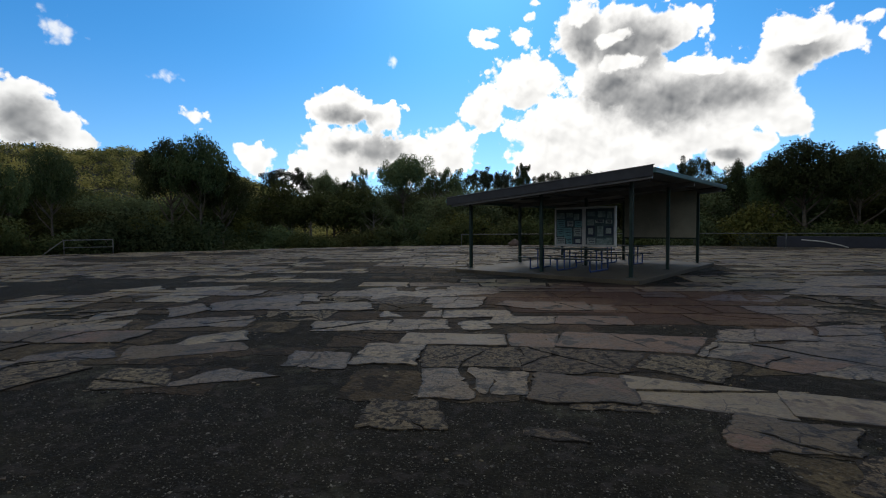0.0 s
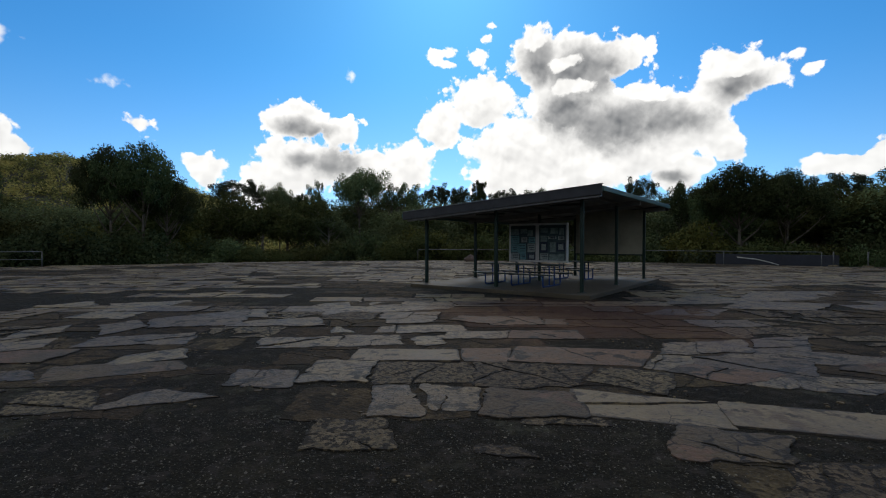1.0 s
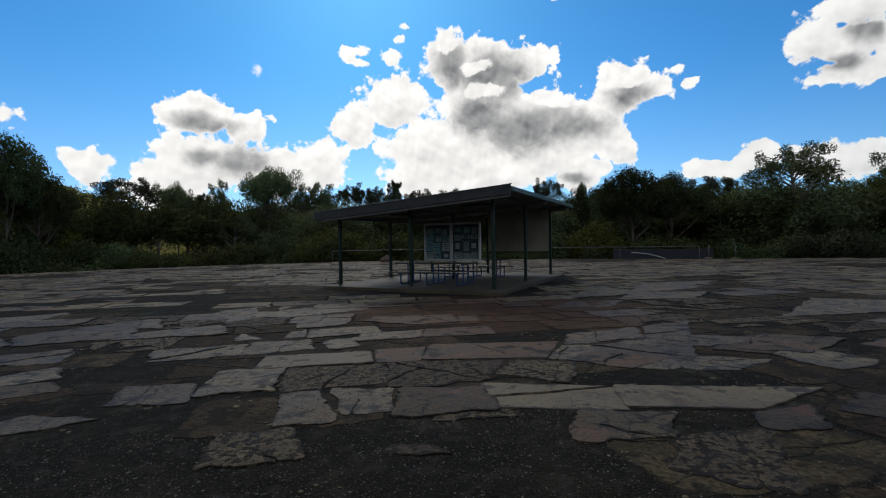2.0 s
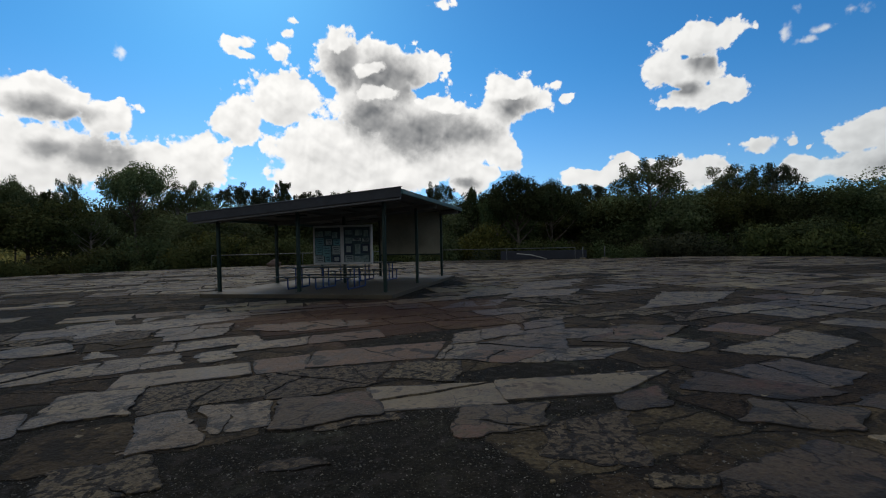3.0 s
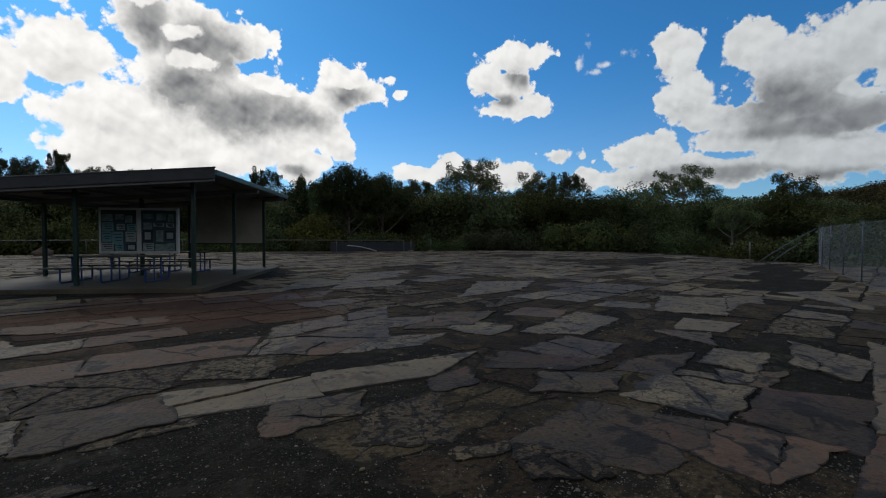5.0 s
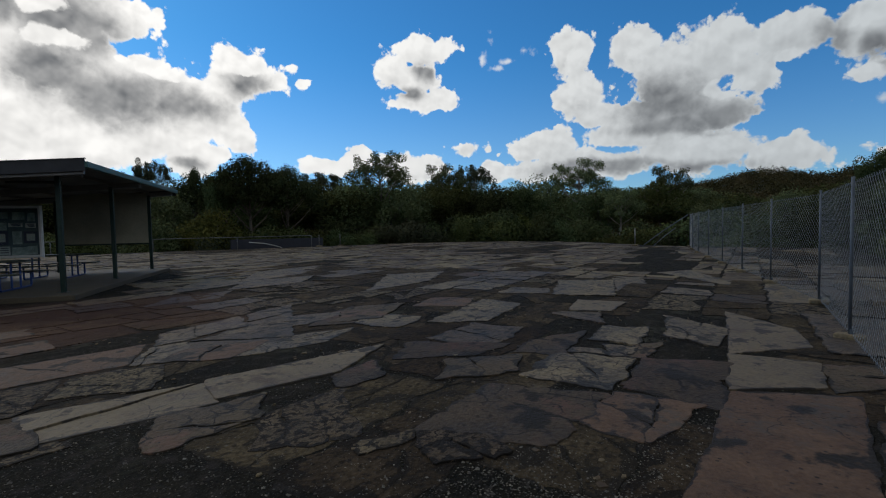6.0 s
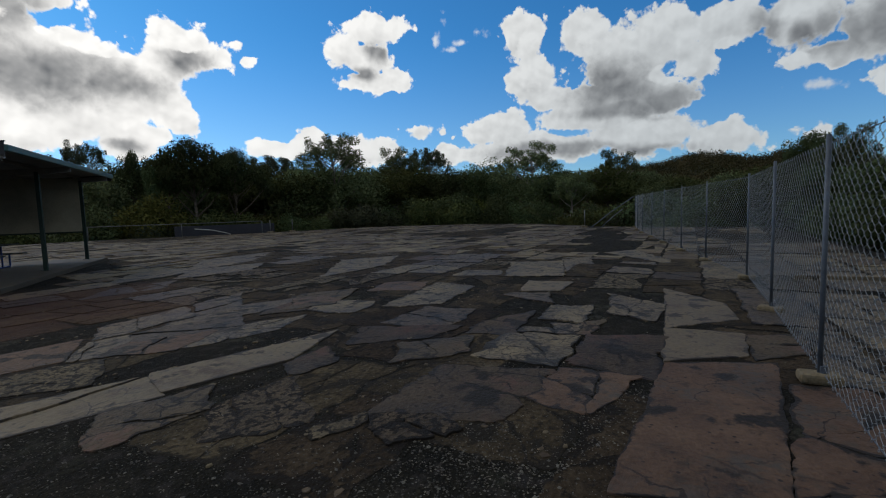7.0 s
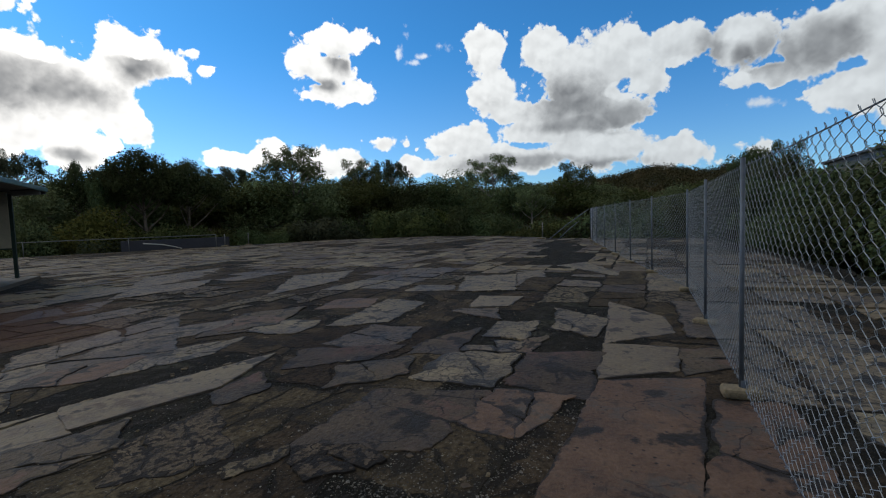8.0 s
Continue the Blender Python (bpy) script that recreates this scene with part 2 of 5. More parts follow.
# ---- materials ----
def material(name, stops, scale=3.0, fine=40.0, rough=(0.8, 0.95), bump=0.3, depth=0.01, metal=0.0, spread=0.0, island=False, stain=None, dirt=None, gloss=0.3, patches=None, specks=None, cracks=None, spall=None, grain=0.45, crazed=None):
    """A mottled surface: colour from two scales of noise through the stops, roughness variation and fine relief.
    spread: how far each object's (or island's) tone wanders; stain: (colour, x, y, radius) on the ground; dirt: (colour, scale, threshold)."""
    m = bpy.data.materials.new(name)
    m.use_nodes = True
    nt = m.node_tree
    bsdf = nt.nodes["Principled BSDF"]
    bsdf.inputs["Metallic"].default_value = metal
    bsdf.inputs["Specular IOR Level"].default_value = gloss
    geo = nt.nodes.new("ShaderNodeNewGeometry")

    def noise_at(s, detail, vector):
        n = nt.nodes.new("ShaderNodeTexNoise")
        n.inputs["Scale"].default_value, n.inputs["Detail"].default_value, n.inputs["Roughness"].default_value = s, detail, 0.6
        link(nt, vector, n.inputs["Vector"])
        return n.outputs[0]

    big = noise_at(scale, 5, geo.outputs["Position"])
    small = noise_at(fine, 3, geo.outputs["Position"])
    both = nt.nodes.new("ShaderNodeMath")
    both.operation = "MULTIPLY_ADD"
    link(nt, small, both.inputs[0])
    both.inputs[1].default_value = grain
    half = nt.nodes.new("ShaderNodeMath")
    half.operation = "MULTIPLY_ADD"
    link(nt, big, half.inputs[0])
    half.inputs[1].default_value, half.inputs[2].default_value = 1.1, -0.05 - grain / 2
    link(nt, half.outputs[0], both.inputs[2])
    ramp = nt.nodes.new("ShaderNodeValToRGB")
    link(nt, both.outputs[0], ramp.inputs[0])
    cr = ramp.color_ramp
    for i, (p, c) in enumerate(stops):
        el = cr.elements[i] if i < 2 else cr.elements.new(p)
        el.position, el.color = p, (*c, 1)
    colour = ramp.outputs[0]

    def mixed(fac, a, b, kind="MIX"):
        n = nt.nodes.new("ShaderNodeMix")
        n.data_type, n.blend_type = "RGBA", kind
        for val, sock in ((fac, n.inputs[0]), (a, n.inputs[6]), (b, n.inputs[7])):
            if isinstance(val, float):
                sock.default_value = val
            elif isinstance(val, tuple):
                sock.default_value = (*val, 1)
            else:
                link(nt, val, sock)
        return n.outputs[2]

    def stepped(val, lo, hi):
        n = nt.nodes.new("ShaderNodeMapRange")
        n.interpolation_type = "SMOOTHSTEP"
        link(nt, val, n.inputs[0])
        n.inputs[1].default_value, n.inputs[2].default_value = lo, hi
        return n.outputs[0]

    if spall:
        tone, s, level = spall
        colour = mixed(stepped(noise_at(s, 9, geo.outputs["Position"]), level, level + 0.1), colour, mixed(0.75, colour, tone))
    if patches:
        tone, s, level = patches
        colour = mixed(stepped(noise_at(s, 8, geo.outputs["Position"]), level, level + 0.12), colour, mixed(stepped(noise_at(s * 9, 4, geo.outputs["Position"]), 0.35, 0.6), colour, tone))
    if specks:
        tone, s, level = specks
        vo = nt.nodes.new("ShaderNodeTexVoronoi")
        vo.inputs["Scale"].default_value = s
        link(nt, geo.outputs["Position"], vo.inputs["Vector"])
        sp = nt.nodes.new("ShaderNodeSeparateColor")
        link(nt, vo.outputs["Color"], sp.inputs[0])
        few = stepped(sp.outputs[0], level, level + 0.1)
        dot = nt.nodes.new("ShaderNodeMath")
        dot.operation = "MULTIPLY"
        link(nt, few, dot.inputs[0])
        link(nt, stepped(vo.outputs["Distance"], 0.42, 0.25), dot.inputs[1])
        colour = mixed(dot.outputs[0], colour, tone)
    for tone, s, thin in [some for some in (cracks, crazed) if some]:
        bend = nt.nodes.new("ShaderNodeTexNoise")
        bend.inputs["Scale"].default_value, bend.inputs["Detail"].default_value = s * 1.6, 5.0
        link(nt, geo.outputs["Position"], bend.inputs["Vector"])
        away = nt.nodes.new("ShaderNodeVectorMath")
        away.operation = "MULTIPLY_ADD"
        link(nt, bend.outputs["Color"], away.inputs[0])
        away.inputs[1].default_value = (0.9 / s, 0.9 / s, 0.0)
        link(nt, geo.outputs["Position"], away.inputs[2])
        vo = nt.nodes.new("ShaderNodeTexVoronoi")
        vo.feature = "DISTANCE_TO_EDGE"
        vo.inputs["Scale"].default_value = s
        link(nt, away.outputs[0], vo.inputs["Vector"])
        some = nt.nodes.new("ShaderNodeMath")
        some.operation = "MULTIPLY"
        link(nt, stepped(vo.outputs["Distance"], thin, thin * 0.3), some.inputs[0])
        link(nt, stepped(noise_at(s * 0.5, 3, geo.outputs["Position"]), 0.42, 0.58), some.inputs[1])
        colour = mixed(some.outputs[0], colour, tone)
    if dirt:
        tone, s, level = dirt
        rim = nt.nodes.new("ShaderNodeAttribute")
        rim.attribute_name = "worn"
        edge = nt.nodes.new("ShaderNodeMath")
        edge.operation = "MULTIPLY_ADD"
        link(nt, rim.outputs["Fac"], edge.inputs[0])
        edge.inputs[1].default_value = 0.13
        link(nt, noise_at(s, 9, geo.outputs["Position"]), edge.inputs[2])
        colour = mixed(stepped(edge.outputs[0], level - 0.01, level + 0.05), colour, tone)
    if stain:
        tone, sx, sy, r = stain
        off = nt.nodes.new("ShaderNodeVectorMath")
        off.operation = "DISTANCE"
        link(nt, geo.outputs["Position"], off.inputs[0])
        off.inputs[1].default_value = (sx, sy, 0)
        wob = nt.nodes.new("ShaderNodeMath")
        wob.operation = "MULTIPLY_ADD"
        link(nt, noise_at(0.5, 5, geo.outputs["Position"]), wob.inputs[0])
        wob.inputs[1].default_value = 4.0
        link(nt, off.outputs["Value"], wob.inputs[2])
        colour = mixed(stepped(wob.outputs[0], r + 2.8, r + 0.6), colour, mixed(0.5, colour, tone))
    if spread:
        if island:
            rnd = geo.outputs["Random Per Island"]
        else:
            info = nt.nodes.new("ShaderNodeObjectInfo")
            rnd = info.outputs["Random"]
        hsv = nt.nodes.new("ShaderNodeHueSaturation")
        mr = nt.nodes.new("ShaderNodeMapRange")
        link(nt, rnd, mr.inputs[0])
        mr.inputs[3].default_value, mr.inputs[4].default_value = 1 - spread, 1 + spread
        link(nt, mr.outputs[0], hsv.inputs["Value"])
        mh = nt.nodes.new("ShaderNodeMath")
        mh.operation = "MULTIPLY_ADD"
        link(nt, rnd, mh.inputs[0])
        mh.inputs[1].default_value, mh.inputs[2].default_value = 0.06 * spread, 0.5 - 0.03 * spread
        link(nt, mh.outputs[0], hsv.inputs["Hue"])
        link(nt, colour, hsv.inputs["Color"])
        colour = hsv.outputs[0]
    link(nt, colour, bsdf.inputs["Base Color"])
    rr = nt.nodes.new("ShaderNodeMapRange")
    link(nt, big, rr.inputs[0])
    rr.inputs[1].default_value, rr.inputs[2].default_value = 0.3, 0.7
    rr.inputs[3].default_value, rr.inputs[4].default_value = rough
    link(nt, rr.outputs[0], bsdf.inputs["Roughness"])
    if bump:
        bp = nt.nodes.new("ShaderNodeBump")
        bp.inputs["Strength"].default_value, bp.inputs["Distance"].default_value = bump, depth
        link(nt, both.outputs[0], bp.inputs["Height"])
        link(nt, bp.outputs[0], bsdf.inputs["Normal"])
    return m


def leaf_material(name, dark, light, sheen=0.02, mottle=None, glow=0.28):
    """Leaves that differ in tone one by one and let some light through."""
    m = bpy.data.materials.new(name)
    m.use_nodes = True
    nt = m.node_tree
    bsdf = nt.nodes["Principled BSDF"]
    geo = nt.nodes.new("ShaderNodeNewGeometry")
    info = nt.nodes.new("ShaderNodeObjectInfo")
    ramp = nt.nodes.new("ShaderNodeValToRGB")
    cr = ramp.color_ramp
    cr.elements[0].color, cr.elements[1].color = (*dark, 1), (*light, 1)
    link(nt, geo.outputs["Random Per Island"], ramp.inputs[0])
    tone = ramp.outputs[0]
    if mottle:
        colour, scale = mottle
        blot = nt.nodes.new("ShaderNodeTexNoise")
        blot.inputs["Scale"].default_value, blot.inputs["Detail"].default_value = scale, 4.0
        link(nt, geo.outputs["Position"], blot.inputs["Vector"])
        step = nt.nodes.new("ShaderNodeMapRange")
        step.interpolation_type = "SMOOTHSTEP"
        link(nt, blot.outputs[0], step.inputs[0])
        step.inputs[1].default_value, step.inputs[2].default_value = 0.42, 0.62
        mixc = nt.nodes.new("ShaderNodeMix")
        mixc.data_type = "RGBA"
        link(nt, step.outputs[0], mixc.inputs[0])
        link(nt, tone, mixc.inputs[6])
        mixc.inputs[7].default_value = (*colour, 1)
        tone = mixc.outputs[2]
    hsv = nt.nodes.new("ShaderNodeHueSaturation")
    mr = nt.nodes.new("ShaderNodeMapRange")
    link(nt, info.outputs["Random"], mr.inputs[0])
    mr.inputs[3].default_value, mr.inputs[4].default_value = 0.65, 1.4
    link(nt, mr.outputs[0], hsv.inputs["Value"])
    mh = nt.nodes.new("ShaderNodeMapRange")
    link(nt, info.outputs["Random"], mh.inputs[0])
    mh.inputs[3].default_value, mh.inputs[4].default_value = 0.475, 0.52
    link(nt, mh.outputs[0], hsv.inputs["Hue"])
    link(nt, tone, hsv.inputs["Color"])
    link(nt, hsv.outputs[0], bsdf.inputs["Base Color"])
    bsdf.inputs["Roughness"].default_value = 0.85
    bsdf.inputs["Specular IOR Level"].default_value = sheen
    tr = nt.nodes.new("ShaderNodeBsdfTranslucent")
    link(nt, hsv.outputs[0], tr.inputs["Color"])
    mix = nt.nodes.new("ShaderNodeMixShader")
    mix.inputs[0].default_value = glow
    link(nt, bsdf.outputs[0], mix.inputs[1])
    link(nt, tr.outputs[0], mix.inputs[2])
    link(nt, mix.outputs[0], nt.nodes["Material Output"].inputs[0])
    return m


RED_EARTH = (0.13, 0.07, 0.05)
TAR = (0.0185, 0.0148, 0.0108)
ASPHALT = material("worn_asphalt", [(0.25, (0.00636, 0.005788, 0.004334)), (0.55, (0.0159, 0.01426, 0.01033)), (0.85, (0.04028, 0.03514, 0.0249))], 1.1, 38, (0.8, 0.97), 1.0, 0.03, grain=0.85,
                   stain=(RED_EARTH, 3.2, 10.6, 2.6), gloss=0.05, patches=((0.05, 0.049, 0.034), 1.4, 0.54), specks=((0.06, 0.055, 0.048), 75, 0.7), spall=((0.035, 0.03, 0.026), 6.0, 0.52))
GREY_STOPS = [(0.15, (0.03604, 0.02635, 0.01522)), (0.42, (0.09328, 0.06924, 0.0415)), (0.62, (0.1505, 0.1137, 0.06917)), (0.88, (0.2226, 0.1736, 0.107))]
CONCRETE = material("weathered_concrete", GREY_STOPS, 1.5, 22, (0.6, 0.8), 0.9, 0.025, crazed=((0.02, 0.016, 0.012), 5.0, 0.03), grain=0.85, spread=0.4, dirt=(TAR, 3.4, 0.555), stain=((0.1, 0.052, 0.036), 3.2, 10.4, 3.2), gloss=0.28,
                    patches=((0.07, 0.055, 0.042), 0.8, 0.53), cracks=((0.01, 0.009, 0.008), 2.2, 0.025), specks=((0.02, 0.018, 0.016), 30, 0.9), spall=((0.02, 0.016, 0.012), 13.0, 0.55))
CONCRETE_ROUGH = material("crumbled_concrete", [(p, tuple(0.85 * x for x in col)) for p, col in GREY_STOPS], 3.0, 34, (0.7, 0.9), 1.0, 0.03, grain=0.9, spread=0.3, dirt=(TAR, 12.0, 0.515), gloss=0.158,
                          stain=((0.1, 0.052, 0.036), 3.2, 10.4, 3.2), cracks=((0.01, 0.008, 0.006), 6.0, 0.045), spall=((0.014, 0.012, 0.009), 24.0, 0.52))
CONCRETE_CLEAN = material("pale_concrete", [(0.15, (0.08268, 0.06304, 0.03965)), (0.5, (0.1442, 0.1116, 0.07101)), (0.9, (0.2067, 0.1633, 0.1051))], 1.3, 24, (0.6, 0.8), 0.8, 0.018, grain=0.65, patches=((0.085, 0.063, 0.046), 1.1, 0.52),
                          spread=0.12, dirt=((0.045, 0.038, 0.032), 2.6, 0.57), gloss=0.2, cracks=((0.03, 0.026, 0.023), 1.6, 0.018), specks=((0.025, 0.022, 0.019), 26, 0.92), spall=((0.07, 0.06, 0.05), 5.0, 0.57))
CONCRETE_RED = material("pinkish_concrete", [(0.15, (0.03604, 0.02067, 0.01291)), (0.5, (0.0954, 0.05581, 0.03504)), (0.85, (0.1484, 0.09302, 0.06087))], 1.6, 28, (0.65, 0.85), 0.9, 0.025, grain=0.7, patches=((0.068, 0.056, 0.045), 1.3, 0.5),
                        spread=0.15, dirt=((0.02, 0.016, 0.013), 2.2, 0.57), gloss=0.22, cracks=((0.03, 0.021, 0.016), 1.3, 0.012), specks=((0.025, 0.019, 0.015), 26, 0.88), spall=((0.04, 0.027, 0.02), 7.0, 0.56))
CONCRETE_BROWN = material("brownish_concrete", [(0.15, (0.02756, 0.01964, 0.01199)), (0.5, (0.05936, 0.04237, 0.02674)), (0.85, (0.1007, 0.07545, 0.04888))], 1.4, 26, (0.65, 0.88), 0.9, 0.025, grain=0.8,
                          spread=0.3, dirt=(TAR, 2.4, 0.56), gloss=0.22, patches=((0.1, 0.056, 0.04), 0.9, 0.5), cracks=((0.012, 0.01, 0.008), 2.6, 0.035), specks=((0.02, 0.017, 0.014), 30, 0.88), spall=((0.016, 0.012, 0.009), 15.0, 0.57))
CONCRETE_FAR = material("weathered_concrete_far", GREY_STOPS, 1.0, 14, (0.65, 0.88), 0.5, 0.03, grain=0.7, spread=0.45, island=True, patches=((0.06, 0.047, 0.036), 0.45, 0.55), dirt=(TAR, 1.6, 0.55),
                        stain=((0.1, 0.052, 0.036), 3.2, 10.4, 3.2), gloss=0.18, spall=((0.03, 0.025, 0.02), 4.0, 0.55))
CONCRETE_WORN = material("worn_concrete_remnants", [(0.2, (0.01908, 0.01426, 0.0083)), (0.5, (0.0424, 0.03049, 0.01798)), (0.8, (0.0848, 0.06253, 0.03781))], 1.6, 24, (0.8, 0.95), 1.0, 0.03, grain=0.9, spread=0.35, dirt=(TAR, 2.8, 0.53), gloss=0.08,
                         stain=((0.1, 0.052, 0.036), 3.2, 10.4, 3.2), patches=((0.085, 0.068, 0.048), 2.0, 0.6), spall=((0.012, 0.01, 0.008), 14.0, 0.53))
GRAVEL = material("grey_gravel", [(0.3, (0.024, 0.022, 0.018)), (0.7, (0.17, 0.153, 0.125))], 9, 60, (0.8, 0.95), 0.3, 0.004, spread=0.5, island=True)
EARTH = material("dry_grass_and_litter", [(0.25, (0.016, 0.016, 0.008)), (0.6, (0.034, 0.033, 0.015)), (0.85, (0.062, 0.056, 0.026))], 0.35, 6, (0.9, 1.0), 0.8, 0.08)
SLAB_MAT = material("shelter_slab_concrete", [(0.25, (0.03375, 0.02719, 0.01823)), (0.6, (0.075, 0.061, 0.0405)), (0.85, (0.1125, 0.09261, 0.0621))], 1.1, 30, (0.6, 0.85), 0.3, 0.006)
GREEN_STEEL = material("dark_green_steel", [(0.3, (0.006, 0.017, 0.015)), (0.75, (0.013, 0.034, 0.029))], 5, 60, (0.35, 0.55), 0.1, 0.002)
TEAL_GUTTER = material("teal_gutter_steel", [(0.3, (0.03, 0.085, 0.085)), (0.75, (0.06, 0.13, 0.125))], 4, 50, (0.35, 0.55), 0.1, 0.002)
BARGE_MAT = material("dark_barge_steel", [(0.3, (0.02, 0.022, 0.028)), (0.75, (0.04, 0.042, 0.05))], 4, 50, (0.4, 0.6), 0.1, 0.002)
RAFTER_MAT = material("pale_galvanised_rafter", [(0.3, (0.12, 0.12, 0.12)), (0.75, (0.18, 0.18, 0.18))], 4, 40, (0.45, 0.6), 0.1, 0.002)
ROOF_MAT = material("zinc_roof_sheet", [(0.3, (0.14, 0.15, 0.16)), (0.75, (0.26, 0.27, 0.28))], 1.5, 30, (0.4, 0.6), 0.15, 0.003, metal=0.3)
CLAD_MAT = material("pale_wall_sheet", [(0.3, (0.19, 0.1805, 0.1408)), (0.75, (0.304, 0.285, 0.2202))], 1.2, 20, (0.5, 0.7), 0.15, 0.003)
BLUE_STEEL = material("blue_powder_coat", [(0.3, (0.01, 0.03, 0.12)), (0.75, (0.03, 0.07, 0.22))], 6, 60, (0.35, 0.5), 0.1, 0.001)
TABLE_MAT = material("dark_table_slats", [(0.3, (0.02, 0.03, 0.03)), (0.75, (0.05, 0.06, 0.055))], 4, 60, (0.4, 0.6), 0.2, 0.002)
FRAME_MAT = material("aluminium_frame", [(0.3, (0.5, 0.5, 0.5)), (0.75, (0.66, 0.66, 0.66))], 4, 60, (0.35, 0.5), 0.05, 0.001, metal=0.3)
WIRE = material("bright_zinc_wire", [(0.3, (0.25, 0.268, 0.28)), (0.75, (0.38, 0.405, 0.415))], 8, 90, (0.4, 0.6), 0.0, metal=0.4)
GALV = material("galvanised_steel", [(0.3, (0.075, 0.088, 0.105)), (0.75, (0.135, 0.155, 0.18))], 8, 90, (0.5, 0.7), 0.1, 0.001, metal=0.3)
BLOCK_MAT = material("yellowed_concrete_block", [(0.25, (0.1, 0.078, 0.045)), (0.6, (0.21, 0.165, 0.1)), (0.85, (0.27, 0.22, 0.14))], 5, 40, (0.8, 0.95), 0.5, 0.006)
BARK = material("grey_brown_bark", [(0.25, (0.05, 0.04, 0.03)), (0.6, (0.12, 0.1, 0.08)), (0.85, (0.2, 0.17, 0.14))], 2.5, 20, (0.85, 1.0), 0.6, 0.02)
PALE_BARK = material("pale_gum_bark", [(0.25, (0.12, 0.105, 0.09)), (0.6, (0.24, 0.215, 0.185)), (0.85, (0.34, 0.31, 0.27))], 1.5, 12, (0.75, 0.9), 0.3, 0.01)
GUM_LEAF = leaf_material("gum_leaves", (0.07475, 0.09568, 0.04485), (0.1495, 0.1764, 0.08222))
DARK_LEAF = leaf_material("dark_leaves", (0.04368, 0.06048, 0.02688), (0.08736, 0.1109, 0.04872))
OLIVE_LEAF = leaf_material("olive_scrub_leaves", (0.04495, 0.05655, 0.0203), (0.087, 0.0957, 0.0348))
BRIGHT_LEAF = leaf_material("yellow_green_leaves", (0.05, 0.0625, 0.0175), (0.1375, 0.1438, 0.04))
# lighter, yellower tones and mottling stand in for sunlight on the western hill
HILL_SUN_LEAF = leaf_material("sun_tinted_hill_leaves", (0.042, 0.054, 0.0216), (0.156, 0.162, 0.054), mottle=((0.42, 0.37, 0.12), 0.09), glow=0.5)
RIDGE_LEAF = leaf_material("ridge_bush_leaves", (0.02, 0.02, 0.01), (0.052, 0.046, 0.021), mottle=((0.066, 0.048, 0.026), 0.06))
GREY_LEAF = leaf_material("grey_green_leaves", (0.039, 0.0455, 0.0273), (0.0702, 0.078, 0.0468))


# ---- mesh helpers ----
def mesh_of(name, verts, faces, mat, smooth=False):
    me = bpy.data.meshes.new(name)
    me.from_pydata([tuple(map(float, v)) for v in verts], [], [tuple(f) for f in faces])
    me.materials.append(mat)
    if smooth:
        me.polygons.foreach_set("use_smooth", [True] * len(me.polygons))
    me.update()
    return me


def part(name, data, mat, parent, label="", smooth=False):
    """One mesh object under a thing; data is a bmesh or a (verts, faces) pair."""
    if isinstance(data, tuple):
        me = mesh_of(name, data[0], data[1], mat, smooth)
    else:
        me = bpy.data.meshes.new(name)
        data.to_mesh(me)
        data.free()
        me.materials.append(mat)
        if smooth:
            me.polygons.foreach_set("use_smooth", [True] * len(me.polygons))
    ob = new(name, me)
    ob.parent = parent
    if label:
        ob["label"] = label
    return ob


def empty(name, m=None):
    ob = new(name)
    ob.empty_display_size = 0.2
    if m is not None:
        ob.matrix_world = m
    return ob


def box(bm, lo, hi, bevel=0.0):
    """Adds a box between two corners, its edges eased."""
    res = bmesh.ops.create_cube(bm, size=1.0)
    vs = res["verts"]
    for v in vs:
        v.co = Vector([lo[i] + (v.co[i] + 0.5) * (hi[i] - lo[i]) for i in range(3)])
    if bevel:
        es = list({e for v in vs for e in v.link_edges})
        bmesh.ops.bevel(bm, geom=es, offset=bevel, segments=2, affect="EDGES", profile=0.5)
    return bm


def boxed(lo, hi, bevel=0.0):
    return box(bmesh.new(), lo, hi, bevel)


def tube(points, radii, sides=8, caps=True):
    """Verts and faces of a round bar that follows the points."""
    pts = [Vector(p) for p in points]
    if isinstance(radii, (int, float)):
        radii = [radii] * len(pts)
    verts, faces = [], []
    for i, p in enumerate(pts):
        ahead = (pts[min(i + 1, len(pts) - 1)] - pts[max(i - 1, 0)]).normalized()
        side = ahead.cross(Vector((0.31, 0.17, 0.93)))
        if side.length < 0.2:
            side = ahead.cross(Vector((1, 0, 0)))
        side.normalize()
        up = side.cross(ahead)
        for k in range(sides):
            w = 2 * math.pi * k / sides
            verts.append(p + (side * math.cos(w) + up * math.sin(w)) * radii[i])
    for i in range(len(pts) - 1):
        for k in range(sides):
            a, b = i * sides + k, i * sides + (k + 1) % sides
            faces.append((a, b, b + sides, a + sides))
    if caps:
        faces.append(tuple(range(sides - 1, -1, -1)))
        n = (len(pts) - 1) * sides
        faces.append(tuple(range(n, n + sides)))
    return verts, faces


def merged(*pairs):
    verts, faces = [], []
    for v, f in pairs:
        n = len(verts)
        verts.extend(v)
        faces.extend(tuple(i + n for i in face) for face in f)
    return verts, faces


# ---- ground and distance ----
EDGE = [(-70, 12), (-45, 21), (-28, 30), (-12, 40), (-1, 43), (5, 42.3), (18, 38.5), (28.5, 31.8), (38, 27), (42, 19), (40, 11), (34.6, 6),
        (33.4, 2), (32, -4), (8, -5.2), (-20, -9), (-70, -16)]


